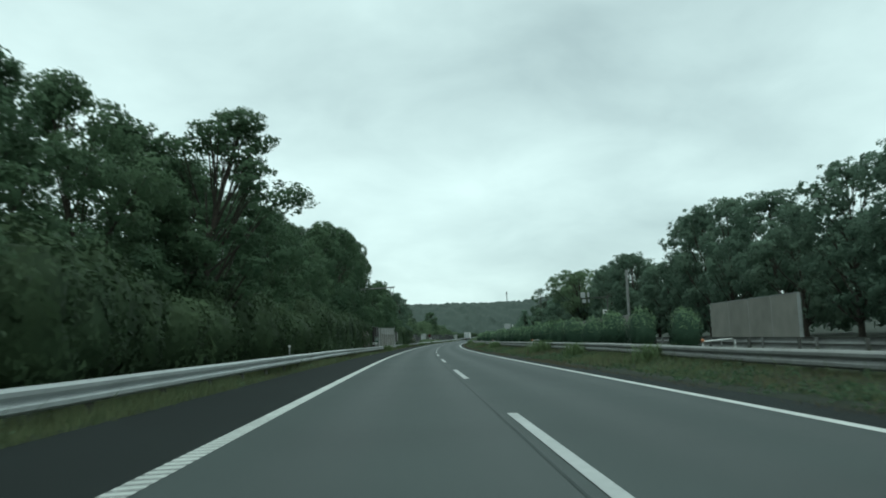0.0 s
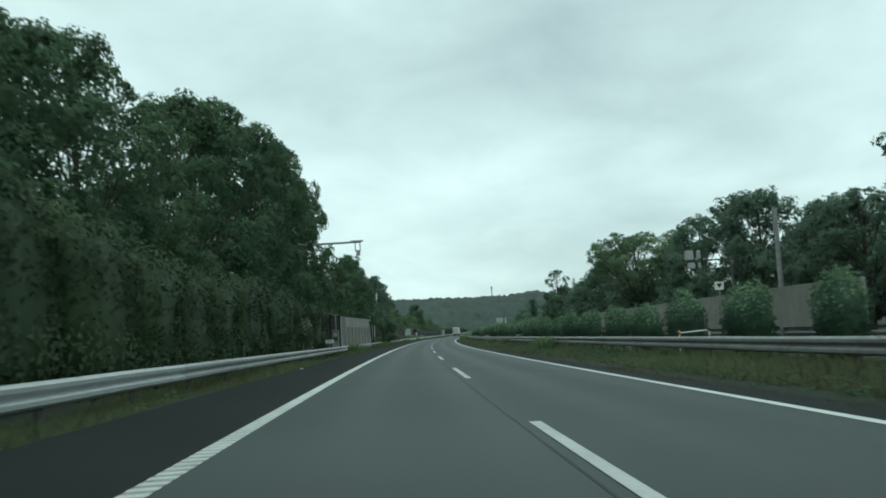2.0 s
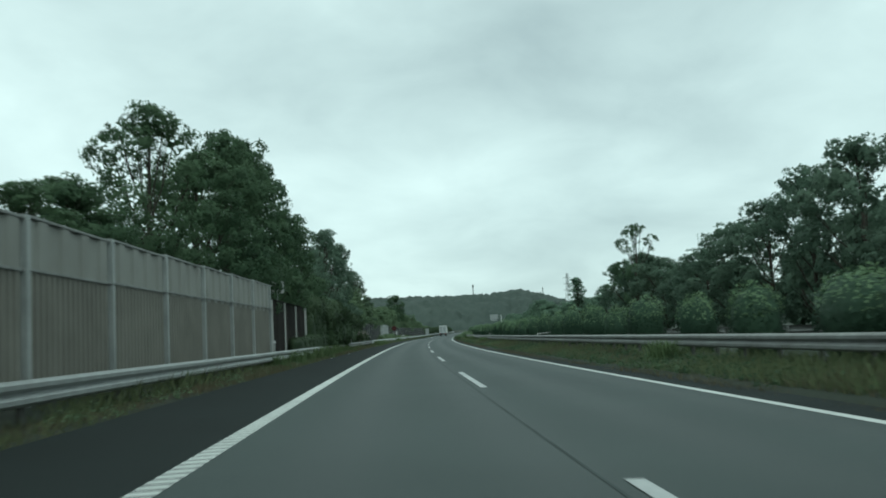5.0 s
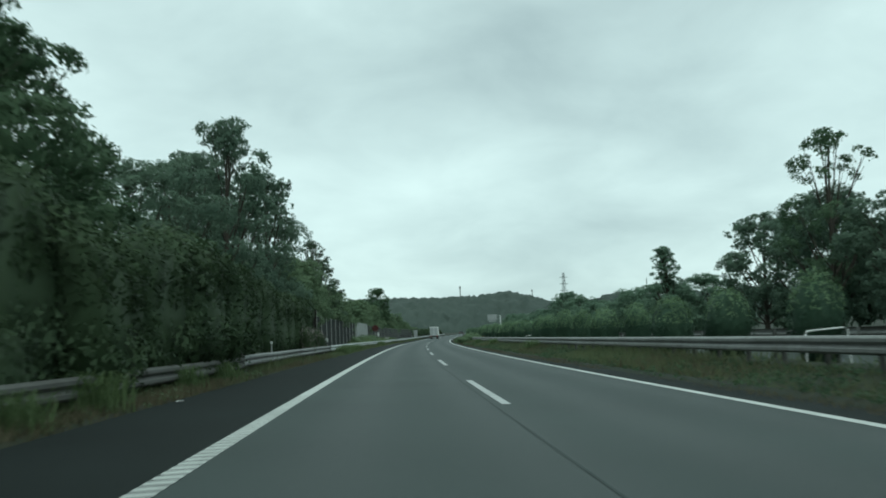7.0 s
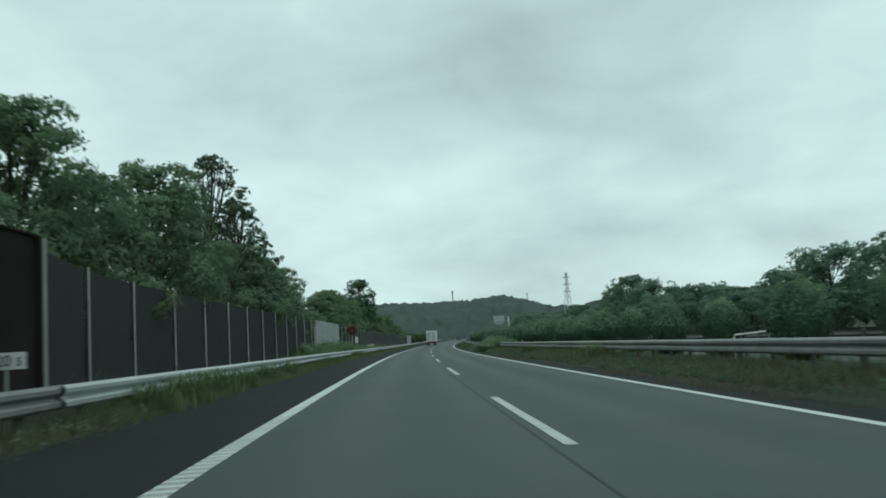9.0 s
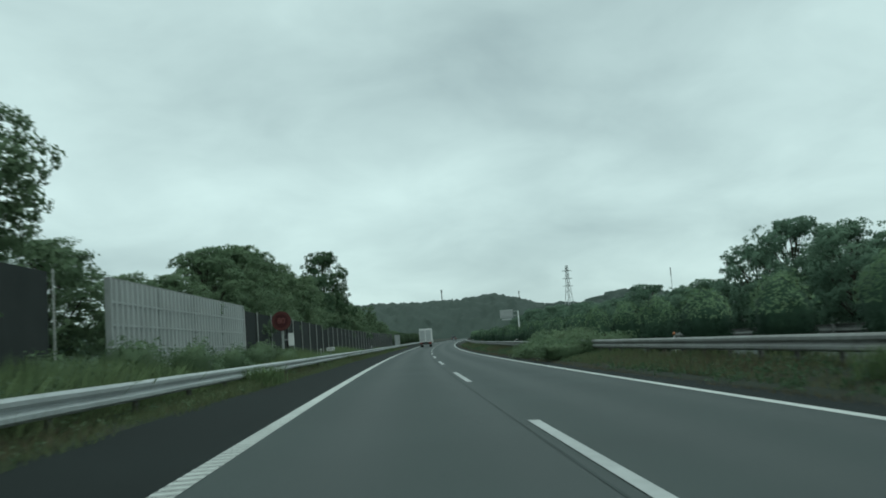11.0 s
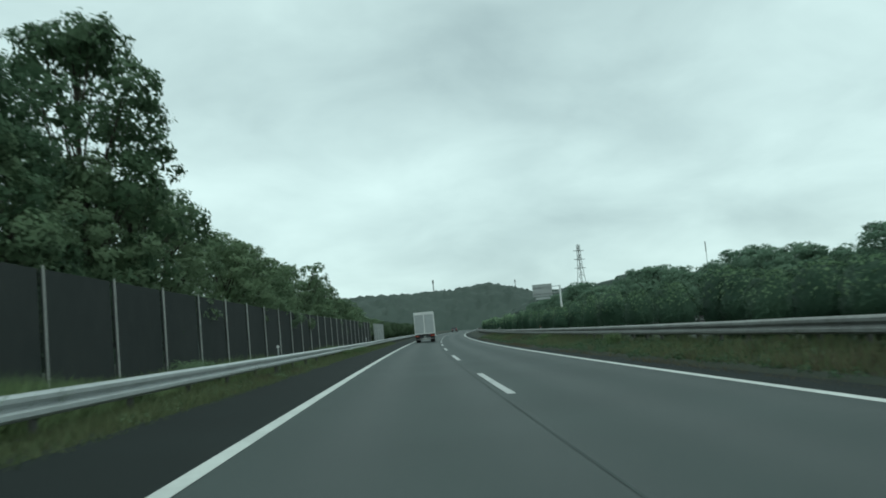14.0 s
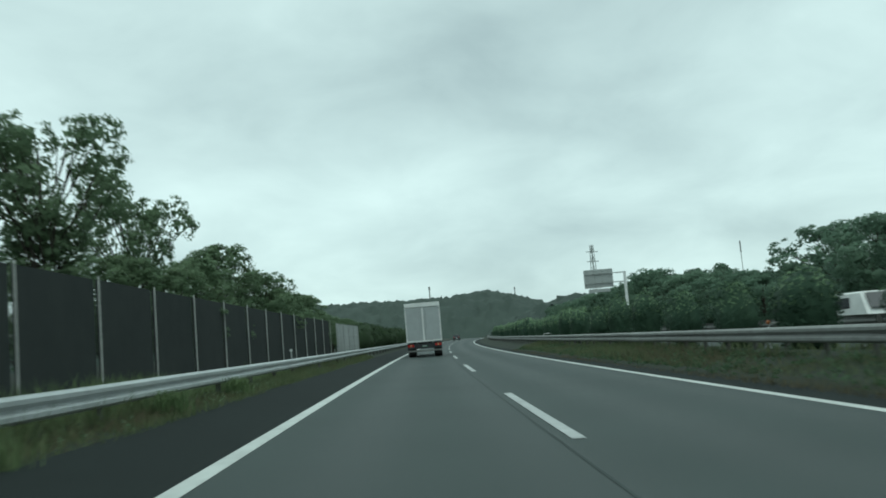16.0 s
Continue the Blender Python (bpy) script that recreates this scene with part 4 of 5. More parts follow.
SHRUB_DARK = [shell("foliage", 310 + i, 2.2, 3.0, 2.2, 3200, 0.08, "leaf_ivy_shaded", 0.75, 0.25, 1, 0.0, 0.05, 0.9) for i in range(2)]
for s_, v_, k_ in SHRUB_S:
    bush(R0.choice(SHRUB_DARK), s_, v_, 0.2, (0.36, 1.0, k_), R0.choice([0, 180]), "shrub", "dark green shrub in front of the brown barrier", "shrub", "undergrowth shrubs")
WEED = [shell("foliage", 320 + i, 1.3, 2.0, 1.1, 2400, 0.05, "leaf_light", 0.85, 0.4, 1, 0.0, 0.14, 0.8) for i in range(3)]
s = 258.0
while s < 346:
    if 294.0 < s < 308.3:
        s = 308.4
    bush(R0.choice(WEED), s, -7.55 + R0.uniform(-0.3, 0.25), 0.3, (1.0, R0.uniform(0.9, 1.2), R0.uniform(0.5, 1.2) * (1.0 if s < 296 else 0.65)), R0.choice([0, 180]), "shrub", "low bright green weedy shrub behind the guardrail", "shrub", "weedy shrubs at the fence")
    s += R0.uniform(1.8, 2.8) if s < 296 else R0.uniform(3.5, 7)
WEED_DARK = [shell("foliage", 330 + i, 1.5, 2.4, 1.0, 3000, 0.065, "leaf_light", 0.8, 0.4, 1, 0.0, 0.2, 0.8) for i in range(3)]
s = 288.5
while s < 305.5:
    for v_, h_ in ((5.85, 0.85), (6.9, 1.15)):
        bush(R0.choice(WEED_DARK), s + R0.uniform(-0.5, 0.5), v_ + R0.uniform(-0.25, 0.25), -0.15, (1.1, 1.1, h_ * R0.uniform(0.8, 1.2)), R0.uniform(0, 360), "shrub", "overgrown green shrub leaning over the median guardrail", "shrub", "shrubs over the median guardrail")
    s += R0.uniform(1.8, 2.4)
s = 447.0
while s < 560:
    bush(R0.choice(SHRUB), s, -8.9 + R0.uniform(-0.5, 0.4), 0.4, (1.2, R0.uniform(0.9, 1.3), R0.uniform(0.85, 1.3)), R0.uniform(0, 360), "shrub", "green shrub behind the guardrail past the pale barrier", "shrub", "shrubs past the barrier")
    s += R0.uniform(2.2, 3.4)
FLOWER = shell("foliage", 340, 1.4, 2.2, 2.2, 2000, 0.09, "leaf_ivy_shaded", 0.8, 0.3, 2)


def flower_bush(s, v, z, k):
    g = thing("flowering_shrub", stand(s, v, z), "tall shrub with faded pinkish-white blossom beside the guardrail", "shrub", "flowering shrubs")
    ob_of("foliage", FLOWER, g).scale = (0.6 + 0.15 * k, 0.6, k)
    rng = np.random.default_rng(int(s))
    n = 900
    d = rng.normal(0, 1, (n, 3))
    d /= np.linalg.norm(d, axis=1, keepdims=True)
    p = np.abs(d) ** 0.8 * np.sign(d) * (0.42 + 0.11 * k, 0.7, 1.1 * k) * rng.uniform(0.85, 1.12, (n, 1)) + (0, 0, 1.1 * k)
    v_, f_ = leaf_cards(rng, p, d, 0.045, 0.8, 1.0)
    ob_of("blossom", mesh_of("blossom", v_, f_, M["blossom"]), g, label="faded pinkish-white blossom")


flower_bush(96.0, -7.1, 0.2, 1.0)
flower_bush(184.3, -7.1, 0.2, 1.5)
flower_bush(186.3, -7.1, 0.2, 1.55)
flower_bush(207.2, -7.0, 0.2, 0.78)
flower_bush(213.2, -7.05, 0.2, 0.75)


def tuft_mesh(seed, n=300, h=0.8, w=0.011):
    rng = np.random.default_rng(seed)
    V, F = [], []
    for i in range(n):
        a, l, out = rng.uniform(0, math.tau), h * rng.uniform(0.5, 1.1), rng.uniform(0.2, 1.0)
        b0 = np.array((rng.normal(0, 0.26), rng.normal(0, 0.34), -0.03))
        dr = np.array((math.cos(a), math.sin(a), 0))
        sd = np.array((-math.sin(a), math.cos(a), 0)) * w
        pts = [b0, b0 + dr * out * l * 0.3 + (0, 0, l * 0.6), b0 + dr * out * l * 0.7 + (0, 0, l * 0.9), b0 + dr * out * l * 1.1 + (0, 0, l * 0.85)]
        o = len(V)
        V += [pts[0] - sd, pts[0] + sd, pts[1] - sd, pts[1] + sd, pts[2] - sd * 0.6, pts[2] + sd * 0.6, pts[3]]
        F += [(o, o + 1, o + 3, o + 2), (o + 2, o + 3, o + 5, o + 4), (o + 4, o + 5, o + 6)]
    return mesh_of("blades", V, F, M["tuft"])


TUFT = [tuft_mesh(400 + i) for i in range(3)]
for s_, v_, k_ in ((60.5, 5.9, 1.1), (98.3, 6.0, 0.95), (99.6, 6.1, 1.0), (100.9, 6.0, 0.95), (126, 6.1, 0.9), (36, 6.2, 0.8), (49, 6.0, 0.9), (116.5, -6.2, 0.9), (118.0, -6.15, 1.0), (119.4, -6.2, 0.85), (140, 6.1, 0.8),
                   (147, -6.4, 0.7), (152, -6.35, 0.8), (157, -6.4, 0.75), (161, -6.4, 0.8), (164.5, -6.35, 0.9), (169, -6.4, 0.7), (172, -6.4, 0.85), (178, -6.4, 0.7), (182, -6.35, 0.7), (293, 5.7, 0.9), (297, 5.6, 0.8), (301, 5.7, 0.9), (305, 5.7, 0.8), (219.0, -6.1, 0.7), (221.5, -6.1, 0.8), (224.5, -6.15, 0.8), (228, -6.1, 0.7), (232, -6.1, 0.7), (237, -6.1, 0.7), (275, -6.1, 0.8), (277, -6.0, 0.75), (212, 6.0, 0.8), (240, 6.1, 0.8), (262, 6.0, 0.7), (352, 6.1, 0.6), (372, 6.0, 0.6), (372, -6.1, 0.6), (379, -6.1, 0.6), (385, -6.15, 0.6)):
    bush(TUFT[int(s_) % 3], s_, v_, float(ground_z(v_)), (k_, k_, k_), s_ * 7, "grass_tuft", "arching tuft of long green grass at the guardrail", "grass tuft", "grass tufts")


# ================= distance: hills =================
def hill(name, x0, x1, y, depth, ridge, label, seed):
    """A wooded hill: a rounded ridge whose surface is broken up by tree crowns."""
    rng = np.random.default_rng(seed)
    o = tagged(new(name), label, "hill", kind="structure")
    xs = np.arange(x0, x1, 4.5)
    rows, n = 46, len(xs)
    crest = np.array([ridge(x) for x in xs])
    V = []
    for j in range(rows):
        q = j / (rows - 1)
        z = np.maximum(-5, crest * math.sin(math.pi * 0.94 * q) ** 0.8 - 3)
        lift = rng.uniform(0, 1, n) ** 2 * 5.0 + rng.uniform(-1, 1.5, n)
        V.append(np.stack([xs + rng.uniform(-1.8, 1.8, n), y + depth * (q - 0.5) + rng.uniform(-4, 4, n), z + lift * (z > 0)], 1))
    F = [(j * n + i, j * n + i + 1, (j + 1) * n + i + 1, (j + 1) * n + i) for j in range(rows - 1) for i in range(n - 1)]
    tagged(ob_of("woodland", mesh_of("woodland", np.vstack(V), F, M["woods"], smooth=True), o), kind="stuff")
    return o


hill("hill_far", -700, 700, 1550, 500, lambda x: float(np.interp(x, [-700, -200, -20, 50, 110, 170, 215, 258, 300, 380, 700], [40, 56, 60, 60, 58, 60, 64, 51, 36, 34, 30])), "long wooded hill on the horizon", 1)
hill("hill_right", 120, 700, 920, 260, lambda x: float(np.interp(x, [120, 139, 152, 183, 212, 236, 272, 400, 700], [6, 17, 22, 23, 30, 25, 28, 30, 26])), "low wooded ridge beyond the oncoming carriageway", 2)


# ================= barriers and fences =================
def fence_post_mesh(h, r=0.016):
    me = bpy.data.meshes.new("post")
    bm = box(r * 2, r * 2.4, h, 0.012, (0, 0, h / 2))
    bm.to_mesh(me)
    bm.free()
    me.materials.append(M["post_pale"])
    return me


def extruded(profile, along, mat_axis="z"):
    """A closed profile drawn out: (x, y) points along z, or (x, z) points along y."""
    bm = bmesh.new()
    put = (lambda p, t: (p[0], p[1], t)) if mat_axis == "z" else (lambda p, t: (p[0], t, p[1]))
    lo, hi = [[bm.verts.new(put(p, t)) for p in profile] for t in along]
    n = len(profile)
    for i in range(n):
        bm.faces.new((lo[i], lo[(i + 1) % n], hi[(i + 1) % n], hi[i]))
    bm.faces.new(lo[::-1])
    bm.faces.new(hi)
    bmesh.ops.recalc_face_normals(bm, faces=bm.faces[:])
    return bm


def net_fence(s0, s1, line, z0, h, spacing=4.0):
    """Dark net screens between light grey posts; line: v at any s."""
    g = thing("net_fence", stand(s0, line(s0), z0), "dark net screen fence on light grey steel posts", "fence", "net fences on the verge")
    inv = g.matrix_basis.inverted()
    pm = fence_post_mesh(h)
    for s in np.arange(s0, s1 + 0.1, spacing):
        ob_of("post", pm, g, inv @ stand(s, line(s) + 0.03, z0))
    for s in np.arange(s0, s1 - 0.1, spacing):
        prof = [(-0.012, 0.06), (0.012, 0.06), (0.016, h / 2), (0.012, h - 0.06), (-0.012, h - 0.06)]
        turn = -math.degrees(math.atan2(line(s + spacing) - line(s), spacing))
        part("net", extruded(prof, (0.07, spacing - 0.07), "y"), M["net"], g, m=inv @ stand(s, line(s) - 0.06, z0, turn))
    return g


g_ = net_fence(218.2, 266.2, lambda s: float(np.interp(s, [218.2, 222.2, 226.2], [-7.6, -8.25, -8.5])), 0.45, 2.65)
part("end_post", box(0.11, 0.16, 2.75, 0.015, (0.04, -0.12, 1.37)), M["wall_pale"], g_, "wider weathered end post")
net_fence(286.75, 289.8, lambda s: -8.5, 0.45, 2.65, 3.18)
net_fence(289.93, 426.7, lambda s: -8.5, 0.45, 2.65, 4.025)


def ribbed_barrier(s0, s1, v0, v1, z0, h0, h1, mat, label, pitch=0.18, bay=4.0, rows=0, deep=0.045, post_mat=None, post_w=0.12, cap_mat=None):
    """A noise barrier of upright ribbed panels between steel posts; h0, h1: heights at its ends."""
    g = thing("noise_barrier", stand(s0, v0, z0), label, "noise barrier", "noise barriers on the verge")
    inv = g.matrix_basis.inverted()
    n = max(1, round((s1 - s0) / bay))
    for i in range(n):
        a, b = s0 + (s1 - s0) * i / n, s0 + (s1 - s0) * (i + 1) / n
        va, vb = v0 + (v1 - v0) * i / n, v0 + (v1 - v0) * (i + 1) / n
        h = h0 + (h1 - h0) * (i + 0.5) / n
        ln = b - a
        turn = -math.degrees(math.atan2(vb - va, ln))
        prof = [(-0.035, 0.04)]
        for q in np.arange(0.05, ln - 0.05 - pitch * 0.9, pitch):
            prof += [(0.03, q), (0.03, q + pitch * 0.45), (0.03 + deep, q + pitch * 0.55), (0.03 + deep, q + pitch * 0.9)]
        prof += [(0.03, ln - 0.04), (-0.035, ln - 0.04)]
        bm = extruded(prof, (0.0, h))
        for r in range(rows):
            part("band", box(0.08 + deep, ln - 0.1, 0.05, 0.008, (0.03, ln / 2, h * (r + 1) / (rows + 1))), mat, g, m=inv @ stand(a, va, z0, turn))
        part("panel", bm, mat, g, m=inv @ stand(a, va, z0, turn))
        part("post", box(0.16 if post_w > 0.1 else 0.1, post_w, h + 0.05, 0.01, (0.05, 0, h / 2)), post_mat or M["pole"], g, m=inv @ stand(a, va, z0, turn))
        part("cap", box(0.14, ln, 0.05, 0.01, (0.02, ln / 2, h + 0.025)), cap_mat or M["galv_old"], g, m=inv @ stand(a, va, z0, turn))
    part("post", box(0.16, 0.12, h1 + 0.05, 0.01, (0.05, 0, h1 / 2)), post_mat or M["pole"], g, m=inv @ stand(s1, v1, z0))
    return g


g_ = ribbed_barrier(119.0, 122.8, -7.14, -7.13, 0.4, 2.65, 2.65, M["wall_grey"], "slatted end panel of a noise barrier with pale slats", 1.8, 3.8)
for k_ in range(13):
    part("slat", box(0.05, 0.07, 2.6, 0.008, (0.1, 0.15 + 0.285 * k_, 1.32)), M["wall_pale"], g_)
ribbed_barrier(122.95, 149.4, -7.13, -6.98, 0.4, 1.9, 2.1, M["wall_grey"], "grey-brown ribbed noise barrier of upright panels on the verge", 0.22, 3.78)
ribbed_barrier(122.95, 149.4, -7.13, -6.98, 2.36, 0.7, 1.05, M["wall_pale"], "pale upper band of panels on the noise barrier", 0.9, 3.78)
ribbed_barrier(112.4, 118.8, -8.0, -7.25, 0.3, 2.85, 2.85, M["wall_dark"], "short dark brown barrier beside the emergency telephone", 1.5, 3.2, 0, 0.02, M["wall_dark"])
ribbed_barrier(148.2, 164.2, -7.3, -7.3, 0.4, 2.58, 2.58, M["wall_brown"], "brown concrete barrier between pale thin posts, tree shade in its colour", 2.9, 4.0, 0, 0.03, M["post_pale"], 0.05, M["wall_brown"])
ribbed_barrier(213.6, 218.0, -7.75, -7.65, 0.4, 2.8, 2.8, M["wall_brown"], "brown panel between the creepers and the net fence, shade in its colour", 2.0, 4.4, 0, 0.02, M["wall_brown"], 0.05, M["wall_brown"])
ribbed_barrier(270.2, 286.65, -8.75, -8.6, 0.4, 2.8, 2.8, M["wall_white"], "pale grey ribbed noise barrier with cross bands", 0.42, 4.3, 4, 0.11)
ribbed_barrier(427.75, 444, -8.15, -8.2, 0.5, 2.3, 2.35, M["wall_white"], "pale ribbed noise barrier at the end of the net fence", 0.2, 4.0, 2)
ribbed_barrier(53.5, 67.9, 18.6, 18.6, -0.3, 3.0, 3.0, M["wall_grey"], "beige noise barrier beyond the oncoming carriageway", 0.3)
ribbed_barrier(88, 150, 18.6, 18.6, -0.3, 3.0, 3.0, M["wall_grey"], "long beige noise barrier beyond the oncoming carriageway", 0.3)


# ================= signs and posts on the verge =================
def text_mesh(body, size, mat, depth=0.004):
    cu = bpy.data.curves.new("lettering", "FONT")
    cu.body, cu.size, cu.extrude, cu.align_x, cu.align_y = body, size, depth, "CENTER", "CENTER"
    tmp = new("tmp", cu)
    me = bpy.data.meshes.new_from_object(tmp.evaluated_get(bpy.context.evaluated_depsgraph_get()))
    bpy.data.objects.remove(tmp)
    me.materials.clear()
    me.materials.append(mat)
    return me


FACE = pose(0, 0, 0, 90, 0, 0)       # writing upright, facing back along the road


def km_plate(s, digit):
    g = thing("kilometre_plate", stand(s, -6.74, 0.2), "small white kilometre plate with dark digits on a thin post", "road sign", "kilometre plates")
    part("post", tube([(0, 0.02, -0.1), (0, 0.02, 0.95)], 0.022, 8), M["pole"], g)
    part("plate", box(0.52, 0.02, 0.22, 0.006, (0, 0, 0.97)), M["white"], g)
    ob_of("lettering", text_mesh("220", 0.2, M["dark"]), g, pose(-0.07, -0.014, 0.97) @ FACE)
    ob_of("lettering", text_mesh(digit, 0.155, M["dark"]), g, pose(0.175, -0.014, 0.955) @ FACE)


km_plate(106.6, "4")
km_plate(214.8, "5")
km_plate(306.3, "6")


def delineator(s, v, top, z0=0.2):
    g = thing("delineator", stand(s, v, z0), "slim delineator post with a round white reflector", "delineator", "delineators along the guardrail")
    h = top - z0
    part("post", tube([(0, 0, -0.1), (0, 0, h - 0.08)], 0.03, 8), M["pole"], g)
    part("reflector", tube([(0, -0.02, h - 0.03), (0, 0.02, h - 0.03)], 0.055, 14), M["white"], g)


for s_, v_, t_ in ((45.3, -6.73, 1.17), (194.8, -6.96, 1.19), (350.8, -6.75, 1.2), (149.0, -6.7, 1.2), (301.0, -6.8, 1.2), (398.0, -6.75, 1.2)):
    delineator(s_, v_, t_)


def gantry(s, v_pole, v_end, top):
    g = thing("camera_gantry", stand(s, v_pole, 0.4), "grey steel gantry arm with a hanging sensor over the shoulder", "gantry")
    w = v_end - v_pole
    h = top - 0.4
    part("pole", tube([(0, 0, -0.3), (0, 0, h)], [0.1, 0.08], 14), M["galv_old"], g)
    part("arm", tube([(-0.2, 0, h - 0.14), (0, 0, h - 0.13), (w * 0.6, 0, h - 0.1), (w, 0, h - 0.08)], 0.06, 12), M["galv_old"], g)
    part("arm_cap", box(0.75, 0.12, 0.1, 0.02, (w - 0.25, 0, h - 0.03)), M["pole"], g)
    for dx in (-0.16, 0.12):
        part("hanger", box(0.06, 0.05, 0.5, 0.01, (w - 0.2 + dx, 0, h - 0.33)), M["pole"], g)
    part("crossbar", box(0.36, 0.08, 0.07, 0.01, (w - 0.22, 0, h - 0.6)), M["pole"], g)
    part("sensor", box(0.24, 0.3, 0.26, 0.03, (w - 0.2, 0, h - 0.77)), M["wall_white"], g)


gantry(102.2, -8.4, -4.2, 7.05)


def telephone(s, v):
    g = thing("emergency_telephone", stand(s, v, 0.35), "grey emergency telephone cabinet with a green telephone sign", "telephone box")
    part("cabinet", box(0.5, 0.4, 1.55, 0.03, (0, 0, 0.78)), M["cabinet"], g)
    part("door", box(0.42, 0.02, 0.62, 0.01, (0, -0.21, 0.45)), M["cabinet"], g)
    sign = part("sign", box(0.40, 0.02, 0.62, 0.01, (0, -0.212, 1.16)), M["green"], g, "dark green telephone sign")
    part("panel", box(0.29, 0.012, 0.30, 0.006, (0, -0.226, 1.28)), M["wall_white"], sign)
    part("receiver", tube([(-0.07, -0.238, 1.36), (-0.09, -0.238, 1.30), (-0.05, -0.238, 1.22), (0.03, -0.238, 1.17), (0.09, -0.238, 1.18)], [0.035, 0.022, 0.02, 0.022, 0.035], 8), M["dark"], sign)
    part("roof", box(0.58, 0.5, 0.06, 0.02, (0, 0, 1.58)), M["galv_old"], g)
    part("mast", tube([(0.05, 0.2, 0), (0.05, 0.2, 2.7)], 0.025, 8), M["pole"], g)


telephone(112.7, -6.95)


def speed_sign(s, v):
    g = thing("speed_sign", stand(s, v, 0.4), "round red-rimmed electronic speed limit sign on a grey pole", "road sign")
    part("pole", tube([(0, 0.12, -0.2), (0, 0.12, 2.4)], 0.045, 12), M["pole"], g)
    part("back", tube([(0, 0.0, 2.27), (0, 0.1, 2.27)], 0.47, 40), M["sign_disc"], g)
    bm = bmesh.new()
    for r0, r1 in ((0.33, 0.46),):
        n = 48
        a = [[bm.verts.new((math.cos(k * math.tau / n) * r, y, 2.27 + math.sin(k * math.tau / n) * r)) for k in range(n)] for r, y in ((r0, -0.004), (r0, -0.02), (r1, -0.02), (r1, -0.004))]
        for q0, q1 in zip(a, a[1:]):
            for k in range(n):
                bm.faces.new((q0[k], q0[(k + 1) % n], q1[(k + 1) % n], q1[k]))
    bmesh.ops.recalc_face_normals(bm, faces=bm.faces[:])
    part("rim", bm, M["red_ring"], g, "dull red lamp ring")
    ob_of("lettering", text_mesh("80", 0.38, M["digits"]), g, pose(0, -0.012, 2.27) @ FACE, "dim red digits")
    part("control_box", box(0.26, 0.2, 0.62, 0.02, (0.42, 0.12, 1.35)), M["white"], g)
    part("bracket", box(0.5, 0.05, 0.05, 0.008, (0.2, 0.12, 1.35)), M["pole"], g)
    part("second_pole", tube([(0.22, 0.3, -0.2), (0.22, 0.3, 2.2)], 0.06, 12), M["dark"], g)


speed_sign(292.1, -7.7)


def small_sign(s, v, z0, top):
    g = thing("small_sign", stand(s, v, z0), "small white square sign with a dark arrow on a post", "road sign")
    h = top - z0
    part("post", tube([(0, 0.03, 0), (0, 0.03, h)], 0.035, 8), M["pole"], g)
    part("plate", box(0.62, 0.03, 0.55, 0.01, (0, 0, h - 0.1)), M["white"], g)
    bm = bmesh.new()
    vs = [bm.verts.new(q) for q in ((-0.2, -0.02, h + 0.05), (0.2, -0.02, h + 0.05), (0.0, -0.02, h - 0.25))]
    bm.faces.new(vs)
    bmesh.ops.solidify(bm, geom=bm.faces[:], thickness=0.006)
    part("arrow", bm, M["dark"], g)


small_sign(154.7, -7.35, 0.4, 3.75)
small_sign(109.2, 19.4, -0.2, 3.6)


def litter(s, v, size, seed):
    """A crumpled scrap of paper or film."""
    rng = np.random.default_rng(seed)
    bm = bmesh.new()
    bmesh.ops.create_grid(bm, x_segments=4, y_segments=4, size=0.5)
    for q in bm.verts:
        q.co += Vector(rng.normal(0, 0.13, 3))
    bmesh.ops.solidify(bm, geom=bm.faces[:], thickness=0.03)
    g = thing("litter", stand(s, v, max(-BANK * v if v > -5.7 else float(ground_z(v)), 0) + size * 0.12, seed * 50), "crumpled pale scrap of litter at the shoulder's edge", "litter", "litter on the shoulder")
    part("scrap", bm, M["white"], g, m=Matrix.Diagonal((size, size, size, 1)))


for k_, (s_, v_, z_) in enumerate(((83.2, -5.6, 0.1), (61.2, -6.0, 0.08), (81.2, -5.7, 0.06), (104.5, -5.8, 0.06), (282.2, -5.9, 0.07), (160.4, -5.7, 0.12), (161.5, -5.6, 0.08), (174.2, -5.6, 0.1))):
    litter(s_, v_, z_, k_)


def median_marker(s, ball, v=7.6):
    g = thing("median_marker", stand(s, v, -0.2), "bent white pipe with an orange ball on the median" if ball else "bent white pipe rail on the median", "road marker", "median markers")
    h = float(right_top(s)) + 0.26
    part("pipe", tube([(0.0, 0.0, 0), (0, 0, h - 0.1), (0.05, 0.03, h), (0.95, 0.1, h + 0.05), (1.05, 0.1, h + 0.01), (1.08, 0.1, 0)], 0.021, 8), M["white"], g)
    if not ball:
        return
    bm = bmesh.new()
    bmesh.ops.create_uvsphere(bm, u_segments=14, v_segments=10, radius=0.05, matrix=Matrix.Translation((0, 0, h + 0.03)) @ Matrix.Diagonal((1, 1, 1.15, 1)))
    part("ball", bm, M["orange"], g, "orange warning ball", smooth=True)


for s_ in (35.0, 79.0, 130.0, 178.0, 228.0, 279.0, 331.0, 386.5, 436.0):
    median_marker(s_, s_ in (35.0, 79.0, 130.0, 279.0, 386.5))


